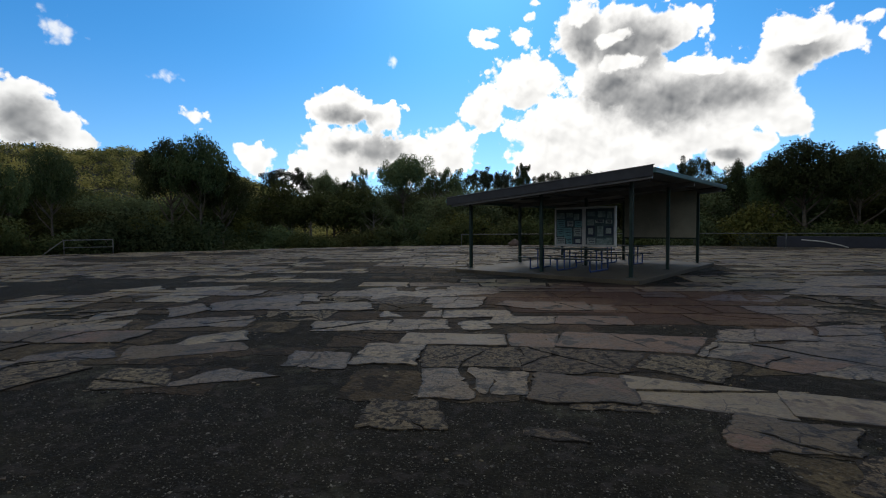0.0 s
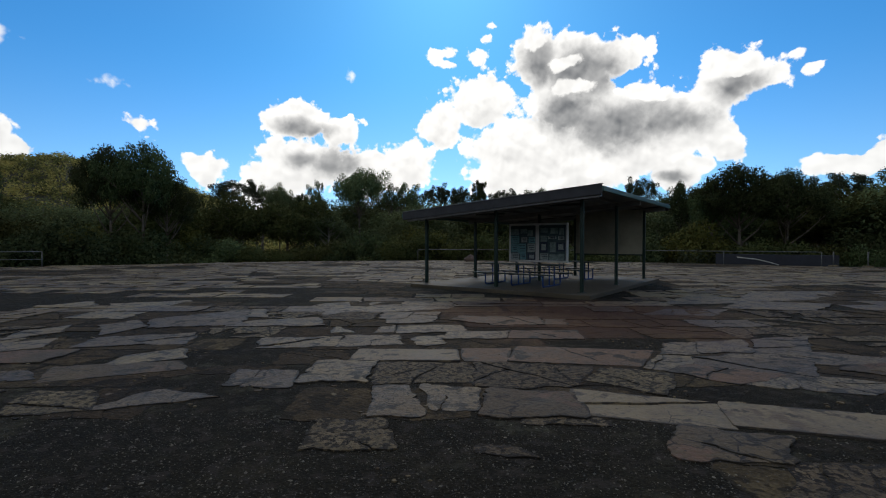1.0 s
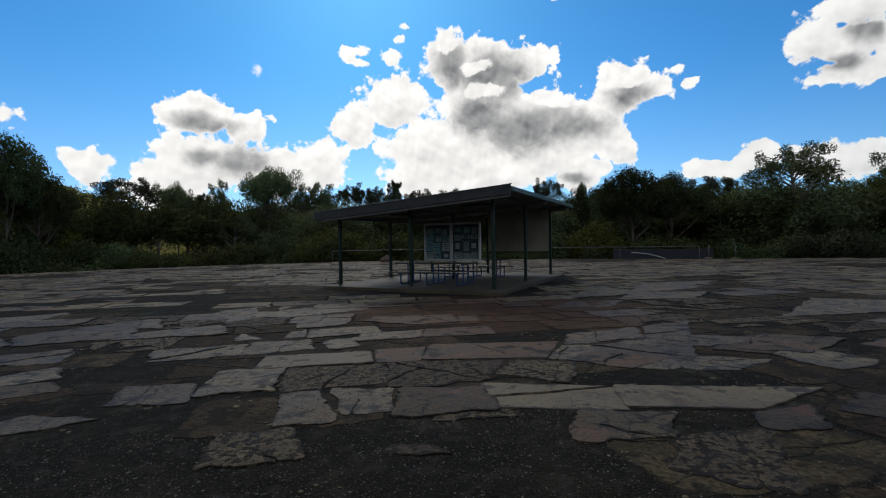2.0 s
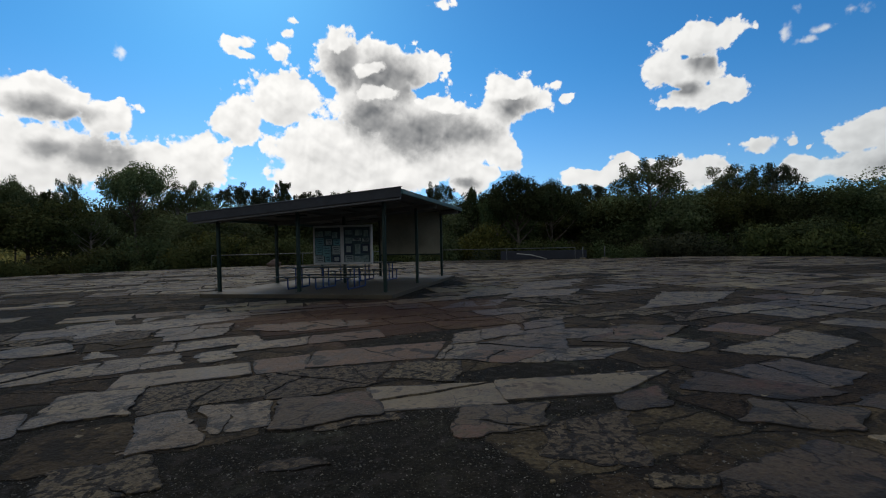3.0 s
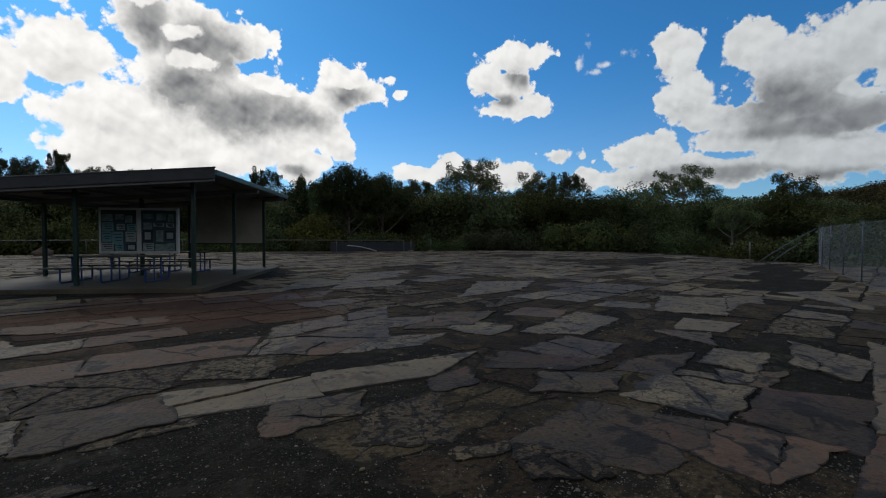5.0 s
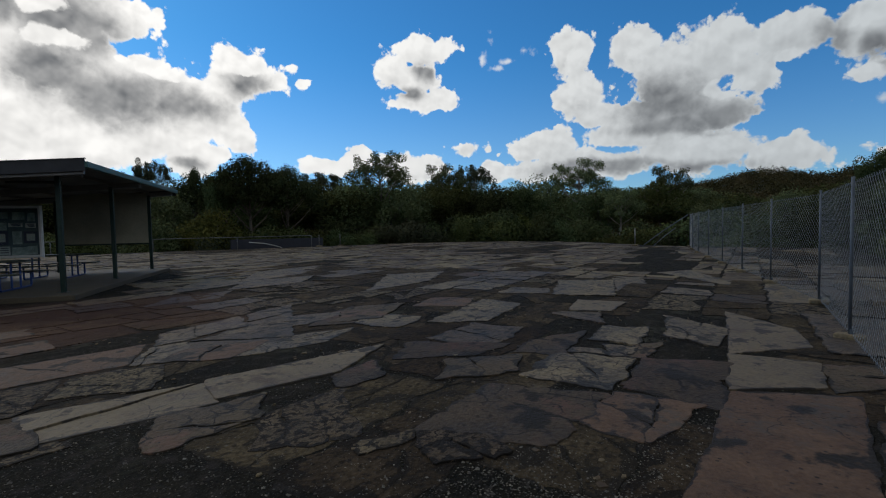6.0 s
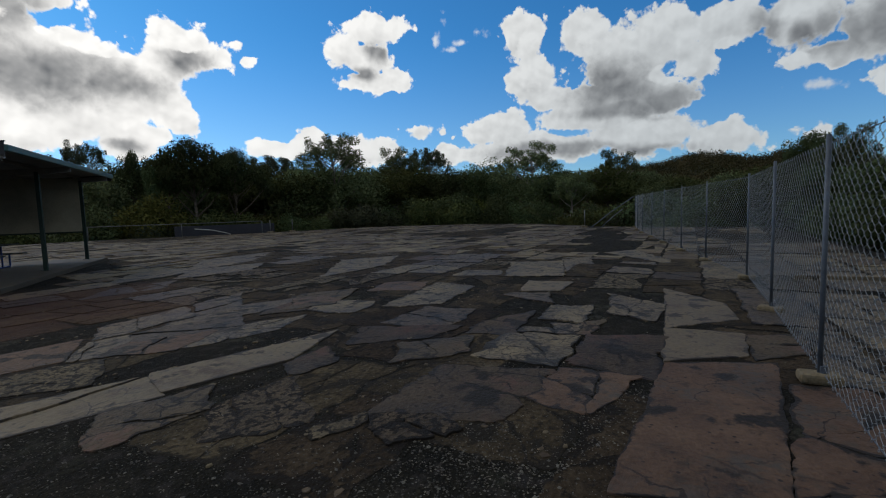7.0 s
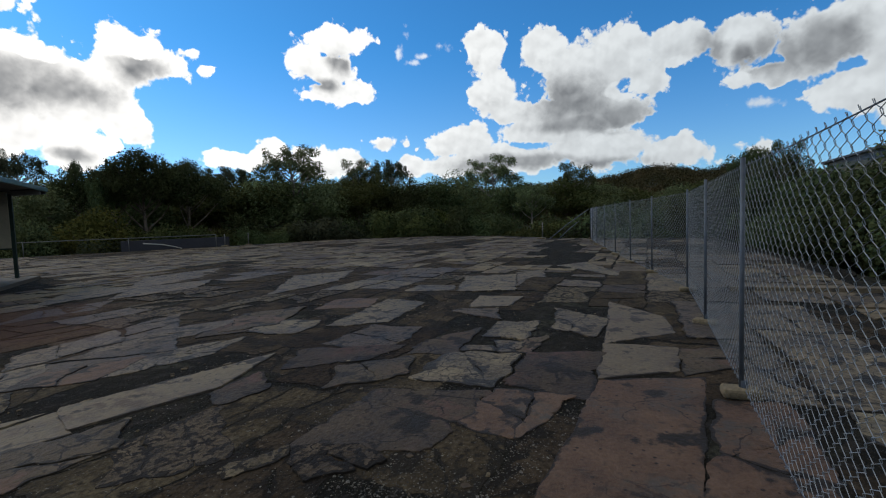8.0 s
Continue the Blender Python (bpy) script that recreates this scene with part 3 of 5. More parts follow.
def edge_distance(x, y):
    """Metres outside the pavement's edge; negative inside."""
    best, inside = 1e9, False
    for (ax, ay), (bx, by) in zip(EDGE, EDGE[1:] + EDGE[:1]):
        dx, dy = bx - ax, by - ay
        t = max(0, min(1, ((x - ax) * dx + (y - ay) * dy) / (dx * dx + dy * dy)))
        best = min(best, math.hypot(x - ax - t * dx, y - ay - t * dy))
        if (ay > y) != (by > y) and x < ax + (y - ay) / (by - ay) * dx:
            inside = not inside
    return -best if inside else best


def smooth_step(a, b, x):
    t = max(0.0, min(1.0, (x - a) / (b - a)))
    return t * t * (3 - 2 * t)


def hill_angle(az):
    """Elevation of the far ridge, degrees, by azimuth."""
    west = min(7.5, 7.4 - 0.1 * (az + 42)) * (1 - smooth_step(-27, -14, az))
    east = 4.6 * smooth_step(74, 92, az) * (1 - 0.5 * smooth_step(97, 107, az))
    return max(west, east, 3.2 - 1.2 * smooth_step(97, 107, az)) + 0.35 * math.sin(az * 0.31) + 0.2 * math.sin(az * 0.83 + 1)


def ground_z(x, y):
    d = edge_distance(x, y)
    r = math.hypot(x, y)
    z = -0.35 - 2.4 * smooth_step(0.3, 9, d) + 0.25 * noise.noise((x * 0.08, y * 0.08, 0)) * smooth_step(2, 12, d)
    az = math.degrees(math.atan2(x, y))
    rise = smooth_step(110, 400, r)
    top = 400 * math.tan(radians(hill_angle(az)))
    z += rise * (top + 2 + 7 * noise.noise((x * 0.012, y * 0.012, 3)))
    return z - 0.9 * smooth_step(500, 3000, r) * top


def build_ground():
    rings = [0, 4, 8, 12, 16, 20, 24, 28, 31, 34, 37, 40, 43, 46, 49, 52, 56, 60, 66, 74, 84, 96, 110, 130, 150, 175, 200, 230, 260, 290, 320, 350, 375, 400, 430, 480, 600, 900, 1500, 3000]
    n = 240
    verts, faces = [(0, 0, ground_z(0, 0))], []
    for r in rings[1:]:
        for k in range(n):
            w = 2 * math.pi * k / n
            x, y = r * math.sin(w), r * math.cos(w)
            verts.append((x, y, ground_z(x, y)))
    for k in range(n):
        faces.append((0, 1 + (k + 1) % n, 1 + k))
    for i in range(len(rings) - 2):
        for k in range(n):
            a, b = 1 + i * n + k, 1 + i * n + (k + 1) % n
            faces.append((a, b, b + n, a + n))
    ob = new("ground", mesh_of("ground", verts, faces, EARTH, True))
    return tagged(ob, "dark earth with leaf litter rising to wooded hills", "ground", kind="structure")


build_ground()


def build_pavement():
    bm = bmesh.new()
    rim = []
    for (ax, ay), (bx, by) in zip(EDGE, EDGE[1:] + EDGE[:1]):
        steps = max(2, int(math.hypot(bx - ax, by - ay) / 0.8))
        for i in range(steps):
            t = i / steps
            x, y = ax + (bx - ax) * t, ay + (by - ay) * t
            w = 0.35 * noise.noise((x * 0.7, y * 0.7, 5))
            rim.append((x + w, y + w, 0.0))
    top = [bm.verts.new(p) for p in rim]
    low = [bm.verts.new((x, y, -0.6)) for x, y, _ in rim]
    bm.faces.new(top)
    for i in range(len(rim)):
        j = (i + 1) % len(rim)
        bm.faces.new((top[i], low[i], low[j], top[j]))
    bmesh.ops.recalc_face_normals(bm, faces=bm.faces)
    ob = part("pavement", bm, ASPHALT, None)
    return tagged(ob, "old broken pavement of concrete slabs in dark asphalt", "pavement", kind="structure")


pavement = build_pavement()


# ---- trees ----
def leaf_cloud(rng, clumps, count, size, droop=0.3):
    """Verts and faces of many small leaf blades spread through the given clumps (centre, radii)."""
    weights = np.array([r[0] * r[1] * r[2] for _, r in clumps]) ** 0.7
    pick = rng.choice(len(clumps), count, p=weights / weights.sum())
    centres = np.array([c for c, _ in clumps])[pick]
    radii = np.array([r for _, r in clumps])[pick]
    d = rng.normal(size=(count, 3))
    d /= np.linalg.norm(d, axis=1, keepdims=True)
    d *= (0.35 + 0.65 * rng.random((count, 1)) ** 0.6) * (0.85 + 0.3 * rng.random((count, 1)))
    at = centres + d * radii
    along = rng.normal(size=(count, 3)) * (1, 1, 0.7) + (0, 0, -droop)
    along /= np.linalg.norm(along, axis=1, keepdims=True)
    side = np.cross(along, rng.normal(size=(count, 3)))
    side /= np.linalg.norm(side, axis=1, keepdims=True) + 1e-9
    s = size * (0.6 + 0.8 * rng.random((count, 1)))
    a, b = along * s, side * s * 0.62
    verts = np.stack([at - a * 0.7, at + a * 0.5 + b, at + a * 0.5 - b], 1)
    # each blade turns its upper side outwards from its clump
    out = d / np.linalg.norm(d, axis=1, keepdims=True) + (0, 0, 0.3)
    face = np.cross(verts[:, 1] - verts[:, 0], verts[:, 2] - verts[:, 0])
    wrong = (face * out).sum(1) < 0
    verts[wrong] = verts[wrong][:, ::-1]
    return verts.reshape(-1, 3), np.arange(count * 3).reshape(-1, 3), np.repeat(out / np.linalg.norm(out, axis=1, keepdims=True), 3, axis=0)


def leaf_mesh(name, verts, faces, normals, mat):
    """A mesh of blades shaded as soft clumps: the normals lean from the blade to the clump's outside."""
    me = mesh_of(name, verts, faces, mat, True)
    flat = np.cross(verts[1::3] - verts[0::3], verts[2::3] - verts[0::3])
    flat /= np.linalg.norm(flat, axis=1, keepdims=True) + 1e-12
    lean = 0.22 * np.repeat(flat, 3, axis=0) + 0.78 * normals
    lean /= np.linalg.norm(lean, axis=1, keepdims=True)
    me.normals_split_custom_set_from_vertices(lean.tolist())
    return me


def tree_proto(name, seed, height, spread, bare, leaf, bark, leaves, size, label, lean=0.0, density=1.0):
    """A tree: tapered trunk with forking limbs, and a crown of leaf clumps at the limb ends."""
    rng = np.random.default_rng(seed)
    top = empty(name)
    pieces, clumps = [], []
    base_r = height * 0.022
    sway = rng.normal(size=2) * 0.04 * height + (lean * height, 0)
    n = 7
    stem = [Vector((sway[0] * (i / n) ** 1.5, sway[1] * (i / n) ** 1.5, height * 0.86 * i / n)) for i in range(n + 1)]
    pieces.append(tube([stem[0] - Vector((0, 0, 0.6))] + stem, [base_r * 1.5] + [base_r * (1 - 0.85 * i / n) for i in range(n + 1)], 7))
    low = height * (bare + 0.06)
    mid_z, half_z = (height + low) / 2 - 0.05 * height, (height - low) / 2
    limbs = 20
    for i in range(limbs):
        w = i * 2.4 + rng.random()
        q = 0.35 + 0.6 * rng.random() ** 0.7
        lat = math.asin(min(0.97, -0.45 + 1.42 * (i + rng.random()) / limbs))
        reach = spread * q * math.cos(lat) * (0.8 + 0.35 * rng.random())
        end = Vector((sway[0] * 0.8 + math.cos(w) * reach, sway[1] * 0.8 + math.sin(w) * reach, mid_z + half_z * q * math.sin(lat)))
        f = min(0.84, max(bare * 0.85, (end.z - 0.9 * reach) / height))
        k = min(n - 1, int(f / 0.86 * n))
        start = stem[k].lerp(stem[k + 1], f / 0.86 * n - k)
        mid = start.lerp(end, 0.5) + Vector((rng.normal() * 0.06 * reach, rng.normal() * 0.06 * reach, -0.08 * reach))
        r = base_r * 0.4 * (1.1 - 0.6 * f)
        pieces.append(tube([start, mid, end], [r, r * 0.65, r * 0.2], 5))
        cr = spread * (0.2 + 0.14 * rng.random()) * density
        clumps.append((tuple(end), (cr * 1.08, cr * 1.08, cr * 0.95)))
        for _ in range(2):
            fork = end + Vector((rng.normal() * 0.2 * spread, rng.normal() * 0.2 * spread, rng.normal() * 0.1 * spread))
            pieces.append(tube([mid.lerp(end, 0.5), fork], [r * 0.4, r * 0.1], 4))
            clumps.append((tuple(fork), (cr * 0.85, cr * 0.85, cr * 0.75)))
    clumps.append((tuple(stem[-1]), (spread * 0.3 * density, spread * 0.3 * density, spread * 0.26 * density)))
    part("trunk", merged(*pieces), bark, top, smooth=True)
    new("crown", leaf_mesh("crown", *leaf_cloud(rng, clumps, leaves, size), leaf)).parent = top
    return tagged(top, label, "tree", kind="")


def shrub_proto(name, seed, height, spread, leaf, leaves, size, label):
    rng = np.random.default_rng(seed)
    top = empty(name)
    pieces, clumps = [], []
    for i in range(15):
        w, q = i * 2.4 + rng.random(), rng.random() ** 0.6
        p = Vector((math.cos(w) * spread * q * 0.8, math.sin(w) * spread * q * 0.8, height * (0.2 + 0.68 * rng.random() * (1.1 - 0.5 * q))))
        pieces.append(tube([(p.x * 0.15, p.y * 0.15, -0.4), (p.x * 0.6, p.y * 0.6, p.z * 0.5), tuple(p)], [0.05, 0.035, 0.012], 5))
        cr = spread * (0.3 + 0.2 * rng.random())
        clumps.append((tuple(p), (cr, cr, cr * 0.85)))
    part("stems", merged(*pieces), BARK, top, smooth=True)
    v, f, nor = leaf_cloud(rng, clumps, leaves, size, 0.0)
    v[:, 2] = np.maximum(v[:, 2], -0.3)
    new("foliage", leaf_mesh("foliage", v, f, nor, leaf)).parent = top
    return tagged(top, label, "shrub")


GUM_TALL = "tall gum tree with an open grey-green crown behind the pavement"
DENSE = "dense dark evergreen tree with a broad rounded crown"
PROTOS = {
    "gum": tree_proto("gum_tree", 1, 12, 3.4, 0.42, GUM_LEAF, PALE_BARK, 8500, 0.13, "gum tree with pale bark and an open crown", density=0.95),
    "dense": tree_proto("evergreen_tree", 3, 11, 4.4, 0.2, DARK_LEAF, BARK, 13000, 0.15, DENSE, density=1.35),
    "round": tree_proto("evergreen_tree", 4, 10, 4.0, 0.16, GUM_LEAF, BARK, 12000, 0.15, "broad dark green tree with a rounded leafy crown", density=1.4),
    "scrub": tree_proto("scrub_tree", 6, 8, 3.0, 0.22, OLIVE_LEAF, BARK, 9500, 0.14, "olive green scrub tree among the undergrowth", density=1.35),
}
PROTOS.update({
    "big_gum": tree_proto("tall_gum_tree", 31, 12, 3.7, 0.56, GUM_LEAF, PALE_BARK, 11000, 0.1, "tall gum tree with pale limbs and a clumped crown", density=0.58),
    "big_feather": tree_proto("tall_gum_tree", 32, 12, 4.0, 0.66, GREY_LEAF, PALE_BARK, 12000, 0.095, "thin feathery gum tree against the sky", density=0.5),
    "big_dense": tree_proto("tall_evergreen_tree", 33, 11, 3.9, 0.4, DARK_LEAF, BARK, 18000, 0.12, "large dark evergreen tree with a heavy crown", density=0.95),
    "big_round": tree_proto("tall_evergreen_tree", 34, 10, 3.8, 0.6, GUM_LEAF, BARK, 19000, 0.12, "large round-headed green tree above the scrub", density=1.0),
    "big_slim": tree_proto("tall_slender_tree", 35, 12, 1.8, 0.55, DARK_LEAF, BARK, 9000, 0.1, "slender dark tree rising above the scrub", density=0.9),
})
SHRUBS = {
    "dark": shrub_proto("shrub", 11, 3.4, 2.6, DARK_LEAF, 8500, 0.1, "dark green shrub growing below the pavement edge"),
    "olive": shrub_proto("shrub", 12, 3.0, 2.4, OLIVE_LEAF, 8500, 0.1, "olive green shrub growing below the pavement edge"),
    "grey": shrub_proto("shrub", 13, 2.8, 2.4, GREY_LEAF, 8000, 0.095, "grey-green shrub with fine leaves"),
    "thicket": shrub_proto("thicket_shrub", 15, 4.2, 2.3, DARK_LEAF, 9500, 0.09, "dark leafy shrub in the thicket behind the fence"),
    "bright": shrub_proto("shrub", 14, 3.2, 2.4, BRIGHT_LEAF, 8500, 0.1, "yellow-green shrub catching the light"),
}
HEIGHTS = {}
for kind, proto in (*PROTOS.items(), *SHRUBS.items()):
    zs = sorted(v.co.z for v in proto.children[1].data.vertices)
    HEIGHTS[kind] = zs[-1] if kind == "thicket" else zs[int(len(zs) * 0.995)]
used = set()


BREADTHS = {kind: sorted(math.hypot(v.co.x, v.co.y) for v in proto.children[1].data.vertices)[int(len(proto.children[1].data.vertices) * 0.97)] for kind, proto in PROTOS.items()}


def plant(kind, az, dist, top_angle=None, scale=None, turn=0.0, wide=1.0, half=None):
    """Sets a tree or shrub at an azimuth and distance; the height follows from the angle of its top, the breadth from half the angle that its crown spans."""
    w = radians(az)
    x, y = dist * math.sin(w), dist * math.cos(w)
    z = ground_z(x, y)
    proto = PROTOS.get(kind) or SHRUBS[kind]
    if scale is None:
        scale = (1.57 + dist * math.tan(radians(top_angle)) - z) / HEIGHTS[kind]
    if half:
        wide = 1.2 * dist * math.tan(radians(half)) / (BREADTHS[kind] * scale)
    m = Matrix.Translation((x, y, z)) @ Matrix.Rotation(turn, 4, "Z")
    if kind in used:
        ob = copy_thing(proto, m)
    else:
        used.add(kind)
        ob = proto
        ob.matrix_basis = m
    ob.scale = (scale * wide, scale * wide, scale)
    ob["group"] = "trees round the pavement" if kind in PROTOS else "shrubs round the pavement"
    return ob


# the trees that stand out against the sky: kind, azimuth, distance, angle of the top, half the angle of the crown
for row in [
    ("big_dense", -31.0, 52, 9.7, 2.5), ("big_dense", -33.6, 54, 9.0, 2.5), ("big_dense", -28.9, 53, 6.8, 2.4), ("big_dense", -43.5, 58, 7.1, 1.7), ("big_dense", -47.2, 50, 5.8, 1.6),
    ("big_feather", -21.4, 78, 6.9, 2.8), ("big_round", -17.5, 72, 6.4, 1.4), ("big_slim", -15.3, 74, 5.5, 0.6), ("big_gum", -13.5, 74, 6.9, 0.95), ("big_round", -8.2, 76, 8.5, 2.3),
    ("big_gum", -4.4, 80, 6.9, 1.5), ("big_gum", -2.3, 82, 6.9, 1.7), ("big_feather", 1.8, 82, 7.0, 2.3), ("big_feather", 3.9, 84, 6.7, 1.7), ("big_slim", 6.6, 74, 7.3, 0.9),
    ("big_feather", 9.7, 82, 6.4, 2.0), ("big_gum", 13.5, 84, 6.3, 1.8), ("big_feather", 24.3, 72, 7.3, 2.0), ("big_dense", 28.8, 64, 6.4, 1.4), ("big_feather", 31.6, 74, 6.0, 1.5),
    ("big_dense", 34.4, 52, 7.7, 3.4), ("big_dense", 38.2, 54, 6.9, 2.9), ("big_dense", 31.8, 54, 6.3, 2.0), ("big_feather", 42.0, 74, 6.5, 2.7), ("big_gum", 49.2, 62, 8.6, 3.5), ("big_gum", 57.2, 72, 7.3, 2.3),
    ("big_feather", 60.4, 74, 7.2, 2.1), ("big_gum", 72.9, 74, 7.1, 2.7), ("big_gum", 82.5, 80, 5.9, 1.9), ("big_dense", 100.2, 60, 5.9, 2.2), ("big_gum", 102.8, 46, 6.2, 2.0),
]:
    plant(*row[:4], turn=row[1], half=row[4])

rng = random.Random(7)
# the belt of scrub, from the bank up to the taller trees behind
for i in range(108):
    az = -58 + 174 * (i + rng.random()) / 108
    dist = rng.uniform(62, 96)
    kind = rng.choice(["scrub", "round", "dense", "scrub", "gum", "round"])
    plant(kind, az, dist, rng.uniform(1.6, 4.0) if az < -24 else rng.uniform(2.8, 4.8) if az < 40 else rng.uniform(3.6, 5.1) if az < 70 else rng.uniform(2.6, 3.8) if az < 86 else rng.uniform(1.6, 3.1), turn=rng.uniform(0, 6.28), wide=rng.uniform(1.0, 1.35))
for i in range(118):
    az = -58 + 158 * (i + rng.random()) / 118
    w = radians(az)
    r = 20.0
    while edge_distance(r * math.sin(w), r * math.cos(w)) < 1.5:
        r += 0.5
    dist = r + rng.choice([2.5, 5, 8, 12, 17]) + rng.uniform(0, 2.5)
    kind = rng.choice(["dark", "olive", "dark", "grey", "olive", "dark"])
    plant(kind, az, dist, scale=rng.uniform(0.9, 1.65), turn=rng.uniform(0, 6.28), wide=rng.uniform(0.9, 1.2))
for az, dist, s in ((-1.2, 50, 1.6), (0.8, 49, 1.4), (-36, 62, 1.8), (-26, 64, 1.7), (31, 49, 1.7), (66, 70, 1.7)):
    plant("bright", az, dist, scale=s, turn=az)
# the dark thicket behind the fence
for i in range(23):
    az = 95 + 38 * (i + rng.random()) / 23
    far = rng.random()
    dist = (11.5 + 4 * far) / max(0.25, abs(math.sin(radians(az - 88))) + 0.16)
    plant("thicket", az, min(dist, 34), rng.uniform(2.4, 3.2) + 0.3 * smooth_step(101, 110, az) - 1.3, turn=rng.uniform(0, 6.28), wide=rng.uniform(0.8, 1.1))
for i in range(10):
    az = 120 + 4.5 * i + rng.uniform(-2, 2)
    plant(rng.choice(["dense", "round", "scrub"]), az, rng.uniform(26, 44), rng.uniform(2.0, 3.6), turn=rng.uniform(0, 6.28))


# unseen trees added behind the camera, to cut light from the low sky
for i in range(18):
    az = 118 + 184 * (i + rng.random()) / 18
    plant(rng.choice(["dense", "round", "scrub"]), az, rng.uniform(34, 60), rng.uniform(4, 9), turn=rng.uniform(0, 6.28), wide=1.2)


def build_far_woods(seed, count, az0, az1, r0, size, leaves, leaf, mat, label):
    """A wooded slope: thousands of tufts that follow the hill."""
    gen = np.random.default_rng(seed)
    clumps = []
    for i in range(count):
        az, r = gen.uniform(az0, az1), gen.uniform(r0, 415)
        x, y = r * math.sin(radians(az)), r * math.cos(radians(az))
        s = gen.uniform(1.6, 4.2) * size
        clumps.append(((x, y, ground_z(x, y) + s * 0.6), (s * 1.2, s * 1.2, s)))
    ob = new("far_woods", leaf_mesh("far_woods", *leaf_cloud(gen, clumps, leaves, leaf, 0.0), mat))
    tagged(ob, label, "woods", kind="stuff")


build_far_woods(21, 3200, -66, -12, 130, 0.8, 160000, 0.65, HILL_SUN_LEAF, "olive bushland covering the western hill, sunlight put into its leaf colour")
build_far_woods(22, 1700, -12, 74, 105, 1.0, 120000, 0.5, RIDGE_LEAF, "dark brownish bushland on the low eastern ridge")

build_far_woods(23, 2600, 74, 122, 150, 1.0, 220000, 0.55, RIDGE_LEAF, "dense brownish woods on the eastern ridge")

# ---- picnic shelter ----
FRONT, DEEP = radians(142.0), radians(50.5)      # headings of the front and of the side
SHELTER = Matrix(((math.cos(FRONT), math.cos(DEEP), 0, 4.45), (math.sin(FRONT), math.sin(DEEP), 0, 13.85), (0, 0, 1, 0), (0, 0, 0, 1)))
FLOOR = 0.12


def shelter_at(u, v, z):
    """World place of a point u metres along the shelter's front, v metres deep."""
    return SHELTER @ Vector((u, v, z))


def to_shelter(data):
    if isinstance(data, tuple):
        v, f = data
        return [shelter_at(*p) for p in v], [tuple(reversed(face)) for face in f]
    bmesh.ops.transform(data, matrix=SHELTER, verts=data.verts)
    bmesh.ops.reverse_faces(data, faces=data.faces)
    return data


def roof_z(u):
    return 3.2 - 0.0725 * (u + 0.75)


def sloped_box(u0, u1, v0, v1, z_off0, z_off1, bevel=0.006):
    """A box that follows the roof's slope along u."""
    bm = boxed((u0, v0, 0), (u1, v1, 1), 0)
    for vert in bm.verts:
        vert.co.z = roof_z(vert.co.x) + (z_off1 if vert.co.z > 0.5 else z_off0)
    bmesh.ops.bevel(bm, geom=list(bm.edges), offset=bevel, segments=1, affect="EDGES")
    return bm


